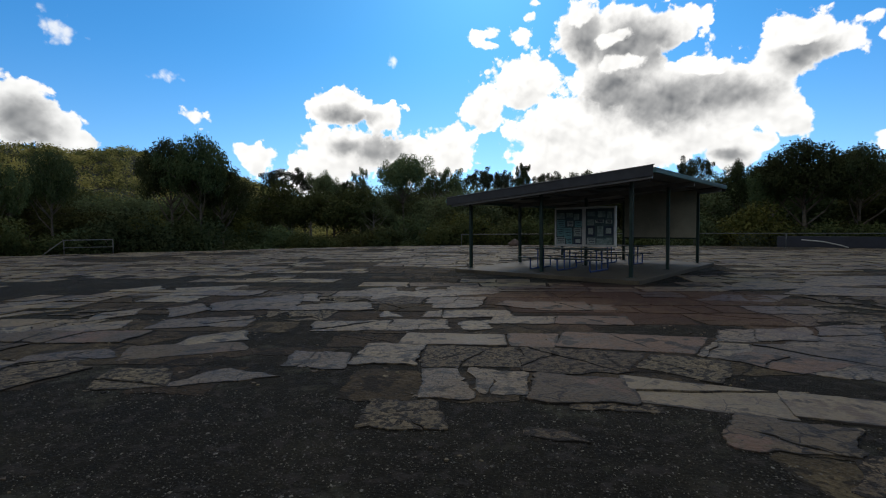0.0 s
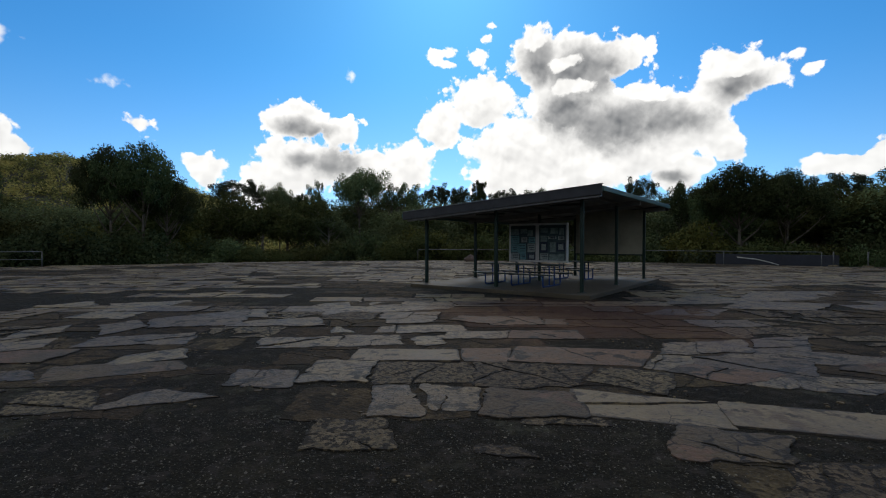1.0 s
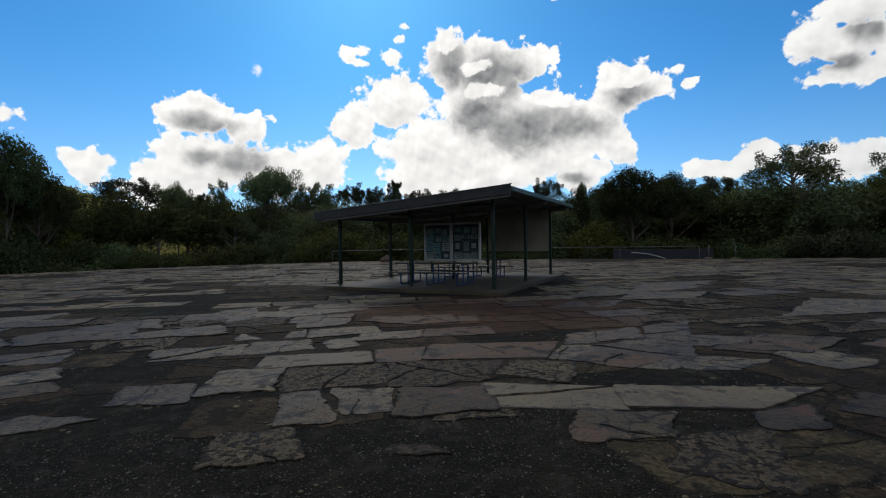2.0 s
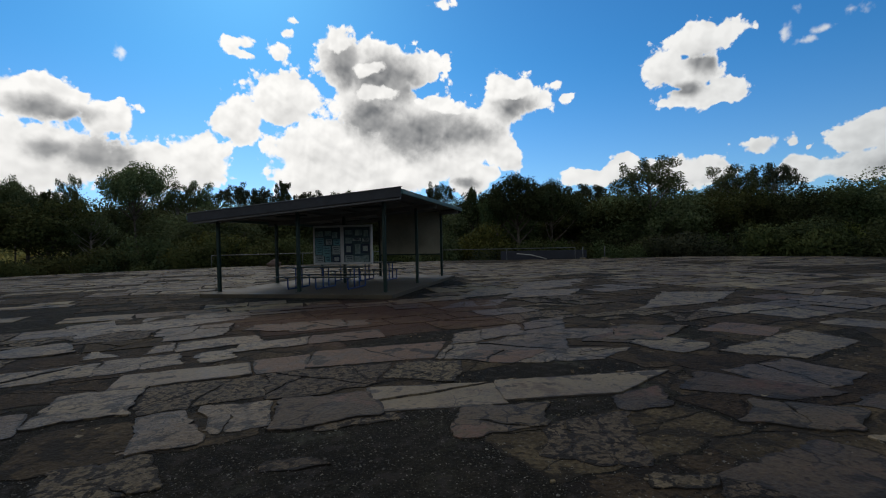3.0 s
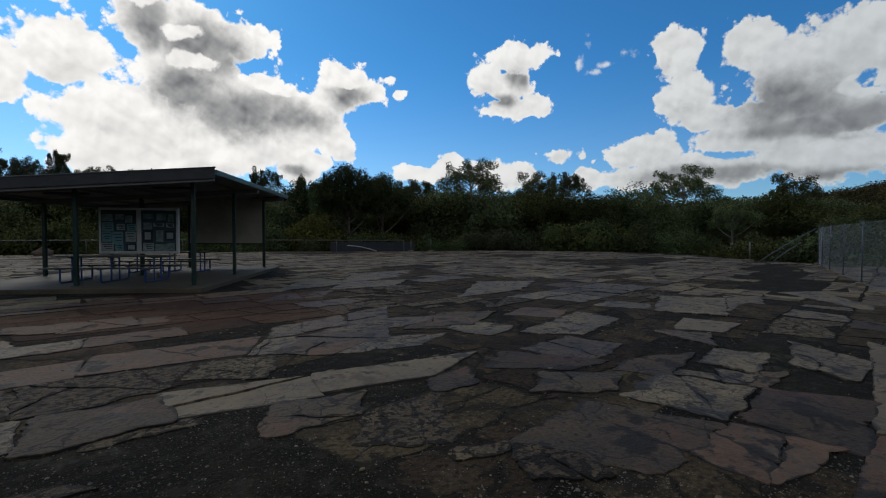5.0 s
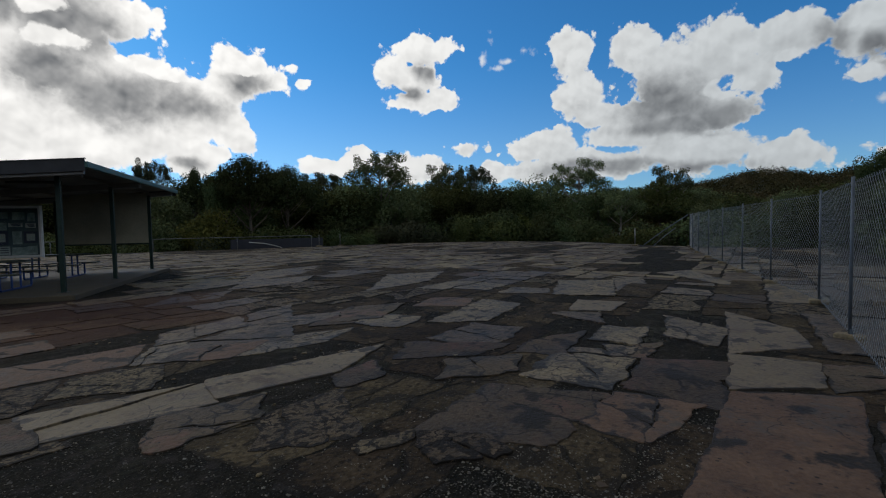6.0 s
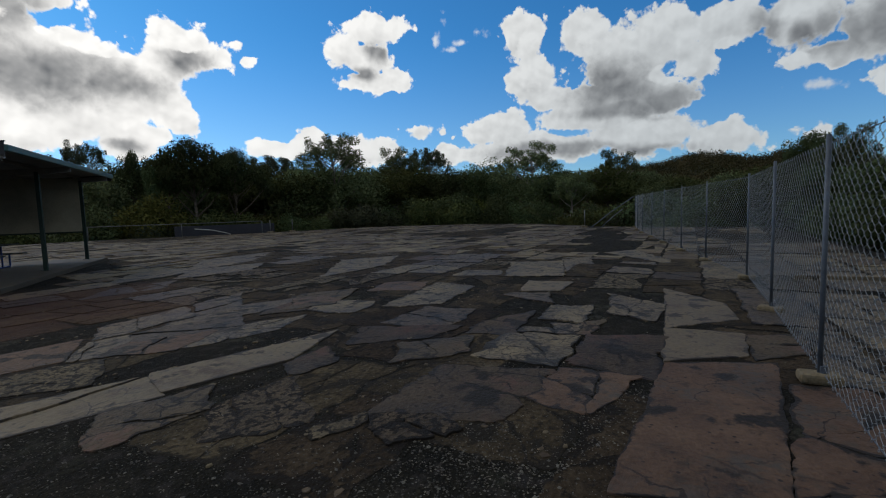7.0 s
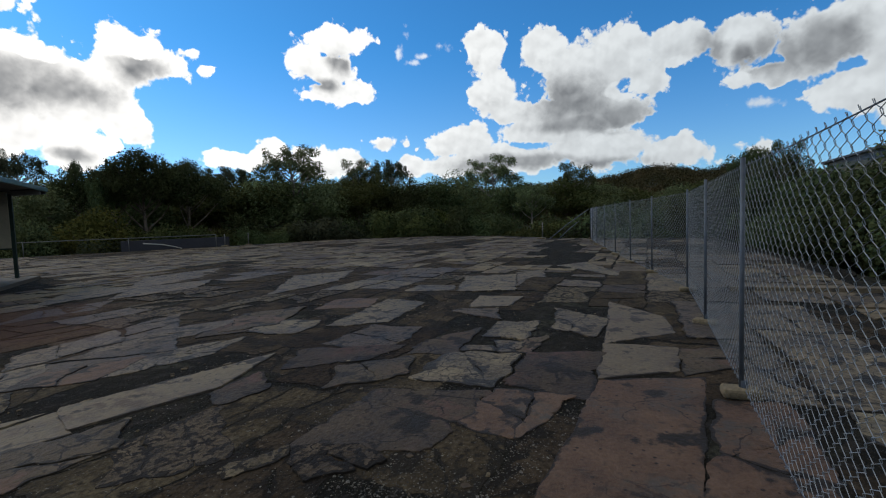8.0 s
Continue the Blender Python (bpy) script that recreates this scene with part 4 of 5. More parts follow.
def build_shelter():
    top = empty("picnic_shelter", Matrix.Translation((0, 0, 0)))
    for u in (0.0, 2.95, 5.92):
        for v in (0.0, 3.3, 7.0):
            z = roof_z(u) - 0.2
            post = part("post", to_shelter(boxed((u - 0.05, v - 0.05, FLOOR), (u + 0.05, v + 0.05, z), 0.008)), GREEN_STEEL, top)
            part("base_plate", to_shelter(boxed((u - 0.1, v - 0.1, FLOOR), (u + 0.1, v + 0.1, FLOOR + 0.012), 0.003)), GREEN_STEEL, post)
    for v in (-0.68, 0.0, 3.3, 7.0):
        part("rafter", to_shelter(sloped_box(-0.8 if v else -0.5, 6.25, v - 0.04, v + 0.04, -0.3 if v < 0 else -0.27, -0.1)), RAFTER_MAT, top, "pale galvanised rafter")
    for u in (0.1, 1.3, 2.5, 3.7, 4.9, 6.1):
        part("purlin", to_shelter(boxed((u - 0.03, -0.66, roof_z(u) - 0.098), (u + 0.03, 7.35, roof_z(u) - 0.03), 0.004)), RAFTER_MAT, top)
    # corrugated sheet
    verts, faces = [], []
    n = 216
    for side, off in ((0, 0.0), (1, -0.012)):
        for u in (-0.8, 6.4):
            for i in range(n + 1):
                v = -0.72 + 8.16 * i / n
                verts.append((u, v, roof_z(u) + 0.012 * math.sin(i * math.pi / 2) + off))
    m = n + 1
    for i in range(n):
        faces.append((i, i + 1, m + i + 1, m + i))
        faces.append((2 * m + i + 1, 2 * m + i, 3 * m + i, 3 * m + i + 1))
        faces.append((i, 2 * m + i, 2 * m + i + 1, i + 1))
        faces.append((m + i, m + i + 1, 3 * m + i + 1, 3 * m + i))
    part("roof_sheet", to_shelter((verts, faces)), ROOF_MAT, top, "corrugated steel roof sheet")
    for v in (-0.76, 7.46):
        part("barge_board", to_shelter(sloped_box(-0.84, 6.42, v - 0.02, v + 0.02, -0.235, 0.05)), BARGE_MAT, top, "dark folded steel barge board")
        # thin strip whose pale colour paints the bright line of light atop the barge
        part("flashing", to_shelter(sloped_box(-0.86, 6.44, v - 0.045, v + 0.045, 0.052, 0.068, 0.003)), RAFTER_MAT, top, "thin roof flashing, pale for the light on the barge top")
    for u, lab in ((-0.84, "teal painted steel gutter"), (6.44, "teal painted steel gutter")):
        z = roof_z(u)
        g = boxed((u - 0.06, -0.77, z - 0.15), (u + 0.035, 7.47, z - 0.01), 0.012)
        part("gutter", to_shelter(g), TEAL_GUTTER, top, lab)
    # cladding of the far bay: wide boards lapped one over the other
    for i in range(5):
        z = 1.14 + i * 0.375
        bm = boxed((0.05, 6.93, z), (2.9, 6.95, z + 0.385), 0.003)
        for vert in bm.verts:
            vert.co.y -= 0.02 * (z + 0.385 - vert.co.z) / 0.385
        part("wall_board", to_shelter(bm), CLAD_MAT, top, "pale grey lapped wall board")
    for z in (1.12, 2.02, 3.0):
        part("rail", to_shelter(boxed((0.05, 6.955, z - 0.03), (2.9, 7.0, z + 0.03), 0.004)), GREEN_STEEL, top)
    for u in (1.2, 4.2):
        part("batten_light", to_shelter(boxed((u - 0.6, 1.6, roof_z(u) - 0.17), (u + 0.6, 1.72, roof_z(u) - 0.1), 0.01)), TABLE_MAT, top, "dark batten light fitting")
    return tagged(top, "open picnic shelter with green posts and low skillion roof", "shelter")


build_shelter()
slab = part("shelter_slab", to_shelter(boxed((-0.5, -0.72, -0.1), (6.1, 7.45, FLOOR), 0.02)), SLAB_MAT, None)
tagged(slab, "raised stained concrete floor slab under the shelter", "slab", kind="structure")


PAPER = [material("paper_" + n, [(0.3, a), (0.75, b)], 6, 60, (0.5, 0.7), 0.0) for n, a, b in (
    ("white", (0.3, 0.36, 0.37), (0.42, 0.47, 0.47)), ("aqua", (0.12, 0.3, 0.35), (0.2, 0.4, 0.44)), ("navy", (0.012, 0.02, 0.05), (0.03, 0.05, 0.1)),
    ("photo", (0.1, 0.16, 0.17), (0.36, 0.45, 0.44)))]
BACKING = material("notice_board_backing", [(0.3, (0.03, 0.05775, 0.075)), (0.75, (0.06, 0.1073, 0.1275))], 3, 40, (0.5, 0.7), 0.0)


def glass_material():
    m = bpy.data.materials.new("cabinet_glass")
    m.use_nodes = True
    b = m.node_tree.nodes["Principled BSDF"]
    b.inputs["Transmission Weight"].default_value = 1.0
    b.inputs["Roughness"].default_value = 0.02
    b.inputs["IOR"].default_value = 1.45
    b.inputs["Base Color"].default_value = (0.96, 0.98, 0.98, 1)
    return m


GLASS = glass_material()


def build_notice_board():
    top = empty("notice_board")
    u0, u1, z0, z1, v = 1.73, 4.19, 0.86, 2.38, 3.14
    mid = (u0 + u1) / 2
    part("cabinet", to_shelter(boxed((u0, v, z0), (u1, v + 0.09, z1), 0.01)), FRAME_MAT, top, "aluminium notice cabinet")
    for a, b in ((u0, mid), (mid, u1)):
        door = part("door", to_shelter(boxed((a + 0.07, v - 0.008, z0 + 0.08), (b - 0.07, v - 0.002, z1 - 0.08))), BACKING, top, "dark pinboard behind glass")
        for lo, hi in (((a + 0.01, z0 + 0.01), (b - 0.01, z0 + 0.075)), ((a + 0.01, z1 - 0.075), (b - 0.01, z1 - 0.01)),
                       ((a + 0.01, z0 + 0.076), (a + 0.07, z1 - 0.076)), ((b - 0.07, z0 + 0.076), (b - 0.01, z1 - 0.076))):
            part("frame_bar", to_shelter(boxed((lo[0], v - 0.03, lo[1]), (hi[0], v - 0.003, hi[1]), 0.004)), FRAME_MAT, door, "bright aluminium frame bar")
        pane = part("pane", to_shelter(boxed((a + 0.07, v - 0.024, z0 + 0.076), (b - 0.07, v - 0.02, z1 - 0.076))), GLASS, door, "clear glass pane")
        pane.visible_shadow = False
    # sheets pinned behind the glass: u, z, width, height, kind
    sheets = [(3.86, 2.05, .3, .2, 3), (3.48, 2.08, .25, .16, 3), (3.2, 2.0, .2, .22, 3), (3.85, 1.75, .32, .26, 1), (3.45, 1.74, .22, .18, 0), (3.12, 1.72, .25, .2, 1),
              (3.88, 1.42, .26, .3, 1), (3.55, 1.38, .3, .36, 1), (3.15, 1.42, .28, .3, 0), (3.86, 1.08, .34, .24, 0), (3.5, 1.06, .22, .2, 1), (3.13, 1.07, .3, .22, 2),
              (2.6, 2.1, .28, .16, 3), (2.2, 2.08, .26, .2, 3), (1.9, 2.05, .16, .22, 3), (2.62, 1.78, .24, .2, 3), (2.28, 1.82, .3, .1, 0), (1.92, 1.8, .22, .12, 0),
              (2.62, 1.45, .28, .36, 2), (2.25, 1.45, .2, .34, 3), (1.93, 1.46, .3, .3, 2), (2.6, 1.08, .3, .22, 0), (2.2, 1.06, .34, .2, 3), (1.9, 1.08, .2, .22, 3)]
    for u, z, w, h, kind in sheets:
        u, w, h = u + 0.07, w * 1.12, h * 1.12
        sheet = part("notice", to_shelter(boxed((u - w / 2, v - 0.013, z - h / 2), (u + w / 2, v - 0.009, z + h / 2))), PAPER[kind], top, ("white", "aqua", "dark blue", "photo")[kind] + " notice sheet")
        if kind == 2:
            part("picture", to_shelter(boxed((u - w * .3, v - 0.016, z - h * .3), (u + w * .3, v - 0.0135, z + h * .3))), PAPER[0], sheet)
        elif kind in (0, 1):
            for k in range(3):
                part("line", to_shelter(boxed((u - w * .38, v - 0.016, z + h * (.3 - .26 * k) - .012), (u + w * (.38 - .1 * k), v - 0.0135, z + h * (.3 - .26 * k) + .012))), PAPER[2], sheet)
    return tagged(top, "aluminium framed double notice board with pinned sheets", "notice board")


build_notice_board()


def build_picnic_table(frames, u0, u1, v, label):
    """A table with a bench on each side, on bent steel frames."""
    top = empty("picnic_table", Matrix.Translation(shelter_at((u0 + u1) / 2, v, FLOOR)))
    inv = top.matrix_world.inverted()

    def put(name, data, mat, lab=""):
        data = to_shelter(data)
        if isinstance(data, tuple):
            data = ([inv @ p for p in data[0]], data[1])
        else:
            bmesh.ops.transform(data, matrix=inv, verts=data.verts)
        return part(name, data, mat, top, lab)

    for k in range(5):
        a = v - 0.36 + k * 0.147
        put("table_slat", boxed((u0, a, FLOOR + 0.72), (u1, a + 0.132, FLOOR + 0.755), 0.006), TABLE_MAT, "dark table slat")
    for side in (-0.7, 0.7):
        for k in range(2):
            a = v + side - 0.14 + k * 0.147
            put("bench_slat", boxed((u0, a, FLOOR + 0.41), (u1, a + 0.132, FLOOR + 0.445), 0.006), TABLE_MAT, "dark bench slat")
    for u in frames:
        z = FLOOR
        pts = [(u, v - 0.7, z + 0.39), (u, v - 0.7, z + 0.08), (u, v - 0.66, z + 0.03), (u, v + 0.66, z + 0.03), (u, v + 0.7, z + 0.08), (u, v + 0.7, z + 0.39)]
        put("leg_frame", tube(pts, 0.026, 8), BLUE_STEEL, "bent blue steel leg frame")
        for s in (-0.2, 0.2):
            put("upright", tube([(u, v + s, z + 0.03), (u, v + s, z + 0.71)], 0.024, 8), BLUE_STEEL, "blue steel upright")
        put("cross_bar", boxed((u - 0.025, v - 0.33, z + 0.69), (u + 0.025, v + 0.33, z + 0.719), 0.004), BLUE_STEEL)
        for s in (-0.7, 0.7):
            put("bench_bracket", boxed((u - 0.03, v + s - 0.14, z + 0.385), (u + 0.03, v + s + 0.14, z + 0.409), 0.004), BLUE_STEEL)
    return tagged(top, label, "picnic table", group="picnic tables in the shelter")


build_picnic_table((3.74, 2.7, 1.54), 1.15, 4.2, 1.3, "long dark slatted picnic table with benches on blue frames")
build_picnic_table((3.75, 2.65, 1.6), 1.2, 4.25, 4.75, "long slatted picnic table standing behind the notice board")


# ---- temporary fence ----
def chain_link(length, height, pitch, rise, r):
    """Verts and faces of interlinked zigzag wires with twisted crossings, in the plane y = 0."""
    pairs = []
    count = int(length / pitch)
    rows = int(height / rise)
    gen = random.Random(3)
    for i in range(count):
        x = (i + 0.5) * length / count
        pts = []
        for j in range(rows + 1):
            s = 1 if (i + j) % 2 else -1
            z = 0.04 + j * (height - 0.06) / rows + gen.uniform(-0.003, 0.003)
            w = x + s * (pitch * 0.5 + r * 0.5)
            for k in (-0.16, 0.16):
                pts.append((w + gen.uniform(-0.003, 0.003), s * r * 1.2 + 6 * k * r, z + k * rise))
        pairs.append(tube(pts, r, 3, False))
    return merged(*pairs)


MESH_3 = mesh_of("wire_mesh", *chain_link(2.96, 2.09, 0.062, 0.053, 0.0022), WIRE)
FENCE = [(1.98, -1.1), (4.97, -1.1), (7.8, -1.11), (10.9, -1.1), (13.95, -0.47), (16.7, 0.15), (19.9, 0.8), (23.1, 1.45), (26.3, 2.1), (29.5, 2.65), (32.7, 3.1)]


def build_fence_panel(a, b, last):
    """A panel of mesh between two posts, with a wire along its top."""
    d = Vector((b[0] - a[0], b[1] - a[1], 0))
    turn = math.atan2(d.y, d.x)
    top = empty("temporary_fence", Matrix.Translation((a[0], a[1], 0.03)) @ Matrix.Rotation(turn, 4, "Z"))
    length = d.length
    mesh = new("wire_mesh", MESH_3)
    mesh.parent = top
    mesh.scale = (length / 2.96, 1, 0.955)
    for x in ((0.0, length - 0.025) if last else (0.0,)):
        part("post", tube([(x, 0.02, 0), (x, 0.02, 2.03)], 0.019, 10), GALV, top, "galvanised tube post", True)
    part("top_wire", tube([(0.03, 0, 1.965), (length / 2, 0, 1.95), (length - 0.03, 0, 1.965)], 0.004, 5), GALV, top)
    part("bottom_wire", tube([(0.03, 0, 0.06), (length - 0.03, 0, 0.06)], 0.004, 5), GALV, top)
    return tagged(top, "temporary chain-link fence of weathered galvanised steel", "fence", group="fence bays along the pavement")


for a, b in zip(FENCE, FENCE[1:]):
    build_fence_panel(a, b, b == FENCE[-1])


def build_block():
    top = part("fence_block", boxed((-0.13, -0.09, 0.0), (0.17, 0.09, 0.09), 0.028), BLOCK_MAT, None)
    part("socket", tube([(0, 0, 0.09), (0, 0, 0.15)], 0.032, 10), GALV, top, "steel socket")
    return tagged(top, "yellowed concrete foot block holding a fence post", "fence block", group="foot blocks of the fence")


block = build_block()
first = True
for i, (x, y) in enumerate(FENCE):
    x2, y2 = FENCE[min(i + 1, len(FENCE) - 1)]
    m = Matrix.Translation((x, y, 0.005)) @ Matrix.Rotation(1.45 + 0.25 * math.sin(i * 2.3), 4, "Z")
    if first:
        block.matrix_basis, first = m, False
    else:
        copy_thing(block, m)


# ---- guard rails at the pavement edge ----
RAIL_MAT = material("weathered_rail_pipe", [(0.3, (0.09, 0.093, 0.09)), (0.75, (0.17, 0.17, 0.163))], 5, 60, (0.4, 0.6), 0.1, 0.001, metal=0.4)


def build_rail(points, posts, label, low=True, height=1.0):
    """A pipe rail over the given ground points, with upright posts every few metres."""
    top = empty("guard_rail", Matrix.Translation((*points[0], 0)))
    o = Vector((*points[0], 0))
    line = [Vector((*p, height)) - o for p in points]
    part("top_rail", tube(line, 0.032, 8), RAIL_MAT, top, smooth=True)
    if low:
        part("mid_rail", tube([p - Vector((0, 0, height * 0.5)) for p in line], 0.022, 8), RAIL_MAT, top, smooth=True)
    for a, b in zip(line, line[1:]):
        n = max(1, round((b - a).length / posts))
        for i in range(n + (b is line[-1])):
            p = a.lerp(b, i / n)
            part("post", tube([(p.x, p.y, -0.05), (p.x, p.y, height)], 0.028, 8), RAIL_MAT, top, smooth=True)
    return tagged(top, label, "guard rail", group="guard rails at the pavement edge")


build_rail([(-1.0, 41.8), (6, 41.2), (17.5, 37.9), (27.4, 31.6)], 6.0, "thin pipe guard rail along the far pavement edge", False)
build_rail([(-27.4, 29.6), (-25.0, 30.9)], 2.4, "short two-bar pipe rail at the top of steps")


def build_slant(points, label, name):
    o = Vector((points[0][0], points[0][1], 0))
    ob = part(name, tube([Vector(p) - o for p in points], 0.035, 8), RAIL_MAT, None, smooth=True)
    ob.matrix_basis = Matrix.Translation(o)
    return tagged(ob, label, "handrail")


build_slant([(-27.4, 29.55, 0.98), (-28.6, 29.3, 0.05), (-28.7, 29.28, -0.3)], "slanting pipe handrail beside the steps", "handrail")


def build_gate_post(x, y, h):
    top = part("gate_post", tube([(0, 0, 0), (0, 0, h)], 0.04, 8), RAIL_MAT, None, smooth=True)
    top.matrix_basis = Matrix.Translation((x, y, 0))
    part("footing", boxed((-0.22, -0.18, 0), (0.22, 0.18, 0.12), 0.02), BLOCK_MAT, top, "pale concrete footing")
    return tagged(top, "steel gate post on a pale concrete footing", "post", group="gate posts at the pavement edge")


build_gate_post(27.9, 31.2, 1.05)
build_gate_post(29.4, 30.2, 1.05)
build_gate_post(33.1, 6.4, 1.2)


# ---- shed behind the fence ----
def build_shed():
    """A long metal shed whose gable roof shows over the thicket."""
    w = radians(116.2)
    top = empty("shed", Matrix.Translation((48 * math.sin(w), 48 * math.cos(w), -2.7)) @ Matrix.Rotation(-w, 4, "Z"))
    half, eave, ridge = 7.7, 7.55, 9.5
    part("wall", boxed((-half, -5, 0), (half, 5, eave - 0.15), 0.02), CLAD_MAT, top, "pale metal wall")
    bm = bmesh.new()
    prof = [(-half - 0.3, eave - 0.07), (0, ridge), (half + 0.3, eave - 0.07), (half + 0.3, eave - 0.2), (0, ridge - 0.13), (-half - 0.3, eave - 0.2)]
    f = [bm.verts.new((x, -5.3, z)) for x, z in prof]
    k = [bm.verts.new((x, 5.3, z)) for x, z in prof]
    bm.faces.new(f)
    bm.faces.new(list(reversed(k)))
    for i in range(6):
        j = (i + 1) % 6
        bm.faces.new((f[j], f[i], k[i], k[j]))
    bmesh.ops.recalc_face_normals(bm, faces=bm.faces)
    part("roof", bm, ROOF_MAT, top, "grey metal gable roof")
    gable = bmesh.new()
    g = [gable.verts.new(p) for p in ((-half, -5, eave - 0.14), (half, -5, eave - 0.14), (0, -5, ridge - 0.15))]
    h = [gable.verts.new(p) for p in ((-half, -4.8, eave - 0.14), (half, -4.8, eave - 0.14), (0, -4.8, ridge - 0.15))]
    gable.faces.new(g)
    gable.faces.new(list(reversed(h)))
    for i in range(3):
        gable.faces.new((g[(i + 1) % 3], g[i], h[i], h[(i + 1) % 3]))
    bmesh.ops.recalc_face_normals(gable, faces=gable.faces)
    part("gable", gable, ROOF_MAT, top, "grey metal gable")
    return tagged(top, "grey metal shed with a low gable roof", "shed")


build_shed()


# ---- small structures at the edge ----
WALL_MAT = material("dark_blue_grey_wall", [(0.3, (0.018, 0.02, 0.028)), (0.75, (0.035, 0.038, 0.05))], 1.5, 20, (0.6, 0.8), 0.2, 0.01)


def build_low_wall():
    a, b = Vector((23.4, 37.2, 0)), Vector((29.4, 32.4, 0))
    d = b - a
    ob = part("low_wall", boxed((0, -0.12, -1.6), (d.length, 0.12, 0.75), 0.02), WALL_MAT, None)
    ob.matrix_basis = Matrix.Translation(a) @ Matrix.Rotation(math.atan2(d.y, d.x), 4, "Z")
    return tagged(ob, "dark blue-grey retaining wall beyond the guard rail", "wall", kind="structure")


build_low_wall()
ROCK = material("reddish_rock", [(0.25, (0.05, 0.034, 0.026)), (0.6, (0.11, 0.076, 0.058)), (0.85, (0.17, 0.125, 0.1))], 2.5, 18, (0.8, 0.95), 0.8, 0.03)


def build_boulder(x, y, size):
    bm = bmesh.new()
    bmesh.ops.create_icosphere(bm, subdivisions=3, radius=size)
    for v in bm.verts:
        k = 1 + 0.35 * noise.noise(v.co * (1.3 / size) + Vector((x, y, 0))) + 0.12 * noise.noise(v.co * (4.0 / size))
        v.co = Vector((v.co.x * k, v.co.y * k * 0.8, max(-0.3 * size, v.co.z * k * 0.8)))
    ob = part("boulder", bm, ROCK, None, smooth=True)
    ob.matrix_basis = Matrix.Translation((x, y, 0.25 * size))
    return tagged(ob, "reddish weathered boulder at the pavement edge", "boulder")


PALE_PIPE = material("pale_pipe", [(0.3, (0.3, 0.29, 0.26)), (0.75, (0.46, 0.45, 0.41))], 4, 40, (0.5, 0.7), 0.1, 0.001)


def build_pipe(name, points, r, mat, label):
    o = Vector((points[0][0], points[0][1], 0))
    ob = part(name, tube([Vector(p) - o for p in points], r, 8), mat, None, smooth=True)
    ob.matrix_basis = Matrix.Translation(o)
    return tagged(ob, label, "pipe")


build_boulder(3.6, 40.2, 0.5)
build_pipe("bent_pipe", [(23.4, 34.6, 0.55), (24.4, 33.9, 0.42), (25.1, 33.4, 0.2), (25.5, 33.1, 0.03)], 0.04, PALE_PIPE, "pale bent pipe lying against the pavement edge")
build_pipe("leaning_pole", [(32.9, 5.9, 0.02), (33.1, 4.7, 1.0), (33.3, 3.3, 2.0)], 0.035, GALV, "long steel pole leaning against the fence end")
build_pipe("leaning_pole", [(33.3, 5.3, 0.02), (33.5, 4.6, 0.7), (33.6, 4.0, 1.2)], 0.03, GALV, "short steel pole leaning beside the fence end")


kerb = part("kerb", boxed((0, -0.13, -0.2), (3.4, 0.13, 0.09), 0.015), CONCRETE_CLEAN, None)
kerb.matrix_basis = Matrix.Translation((11.25, -1.85, 0)) @ Matrix.Rotation(radians(-84), 4, "Z")
tagged(kerb, "pale concrete kerb behind the chain-link fence", "kerb", kind="structure")


# ---- slabs ----
def cut(poly, p, d):
    """The two sides of a convex polygon cut by the line through p along d."""
    def side(keep):
        res = []
        for a, b in zip(poly, poly[1:] + poly[:1]):
            sa = keep * ((a[0] - p[0]) * d[1] - (a[1] - p[1]) * d[0])
            sb = keep * ((b[0] - p[0]) * d[1] - (b[1] - p[1]) * d[0])
            if sa >= 0:
                res.append(a)
            if sa * sb < 0:
                t = sa / (sa - sb)
                res.append((a[0] + (b[0] - a[0]) * t, a[1] + (b[1] - a[1]) * t))
        return res
    return side(1), side(-1)


def area(poly):
    return 0.5 * abs(sum(a[0] * b[1] - b[0] * a[1] for a, b in zip(poly, poly[1:] + poly[:1])))


def fragments(poly, gen, cuts, least):
    """Breaks a slab along random lines."""
    pieces = [poly]
    for _ in range(cuts):
        pieces.sort(key=area)
        big = pieces.pop()
        if area(big) < least:
            pieces.append(big)
            break
        cx, cy = sum(p[0] for p in big) / len(big), sum(p[1] for p in big) / len(big)
        w = gen.uniform(0, math.pi)
        q = (cx + gen.uniform(-0.14, 0.14), cy + gen.uniform(-0.14, 0.14))
        for s in cut(big, q, (math.cos(w), math.sin(w))):
            if len(s) >= 3 and area(s) > 0.002:
                pieces.append(s)
    return pieces


def bent(x, y):
    """A slow wander of the break lines, the same for neighbouring pieces."""
    a = 0.075 * noise.noise((x * 1.4, y * 1.4, 3.3)) + 0.07 * noise.noise((x * 3.6, y * 3.6, 7.3)) + 0.02 * noise.noise((x * 13, y * 13, 2.3))
    b = 0.06 * noise.noise((x * 1.4 + 40, y * 1.4, 3.3)) + 0.07 * noise.noise((x * 3.6 + 40, y * 3.6, 7.3)) + 0.02 * noise.noise((x * 13 + 40, y * 13, 2.3))
    return x + a, y + b


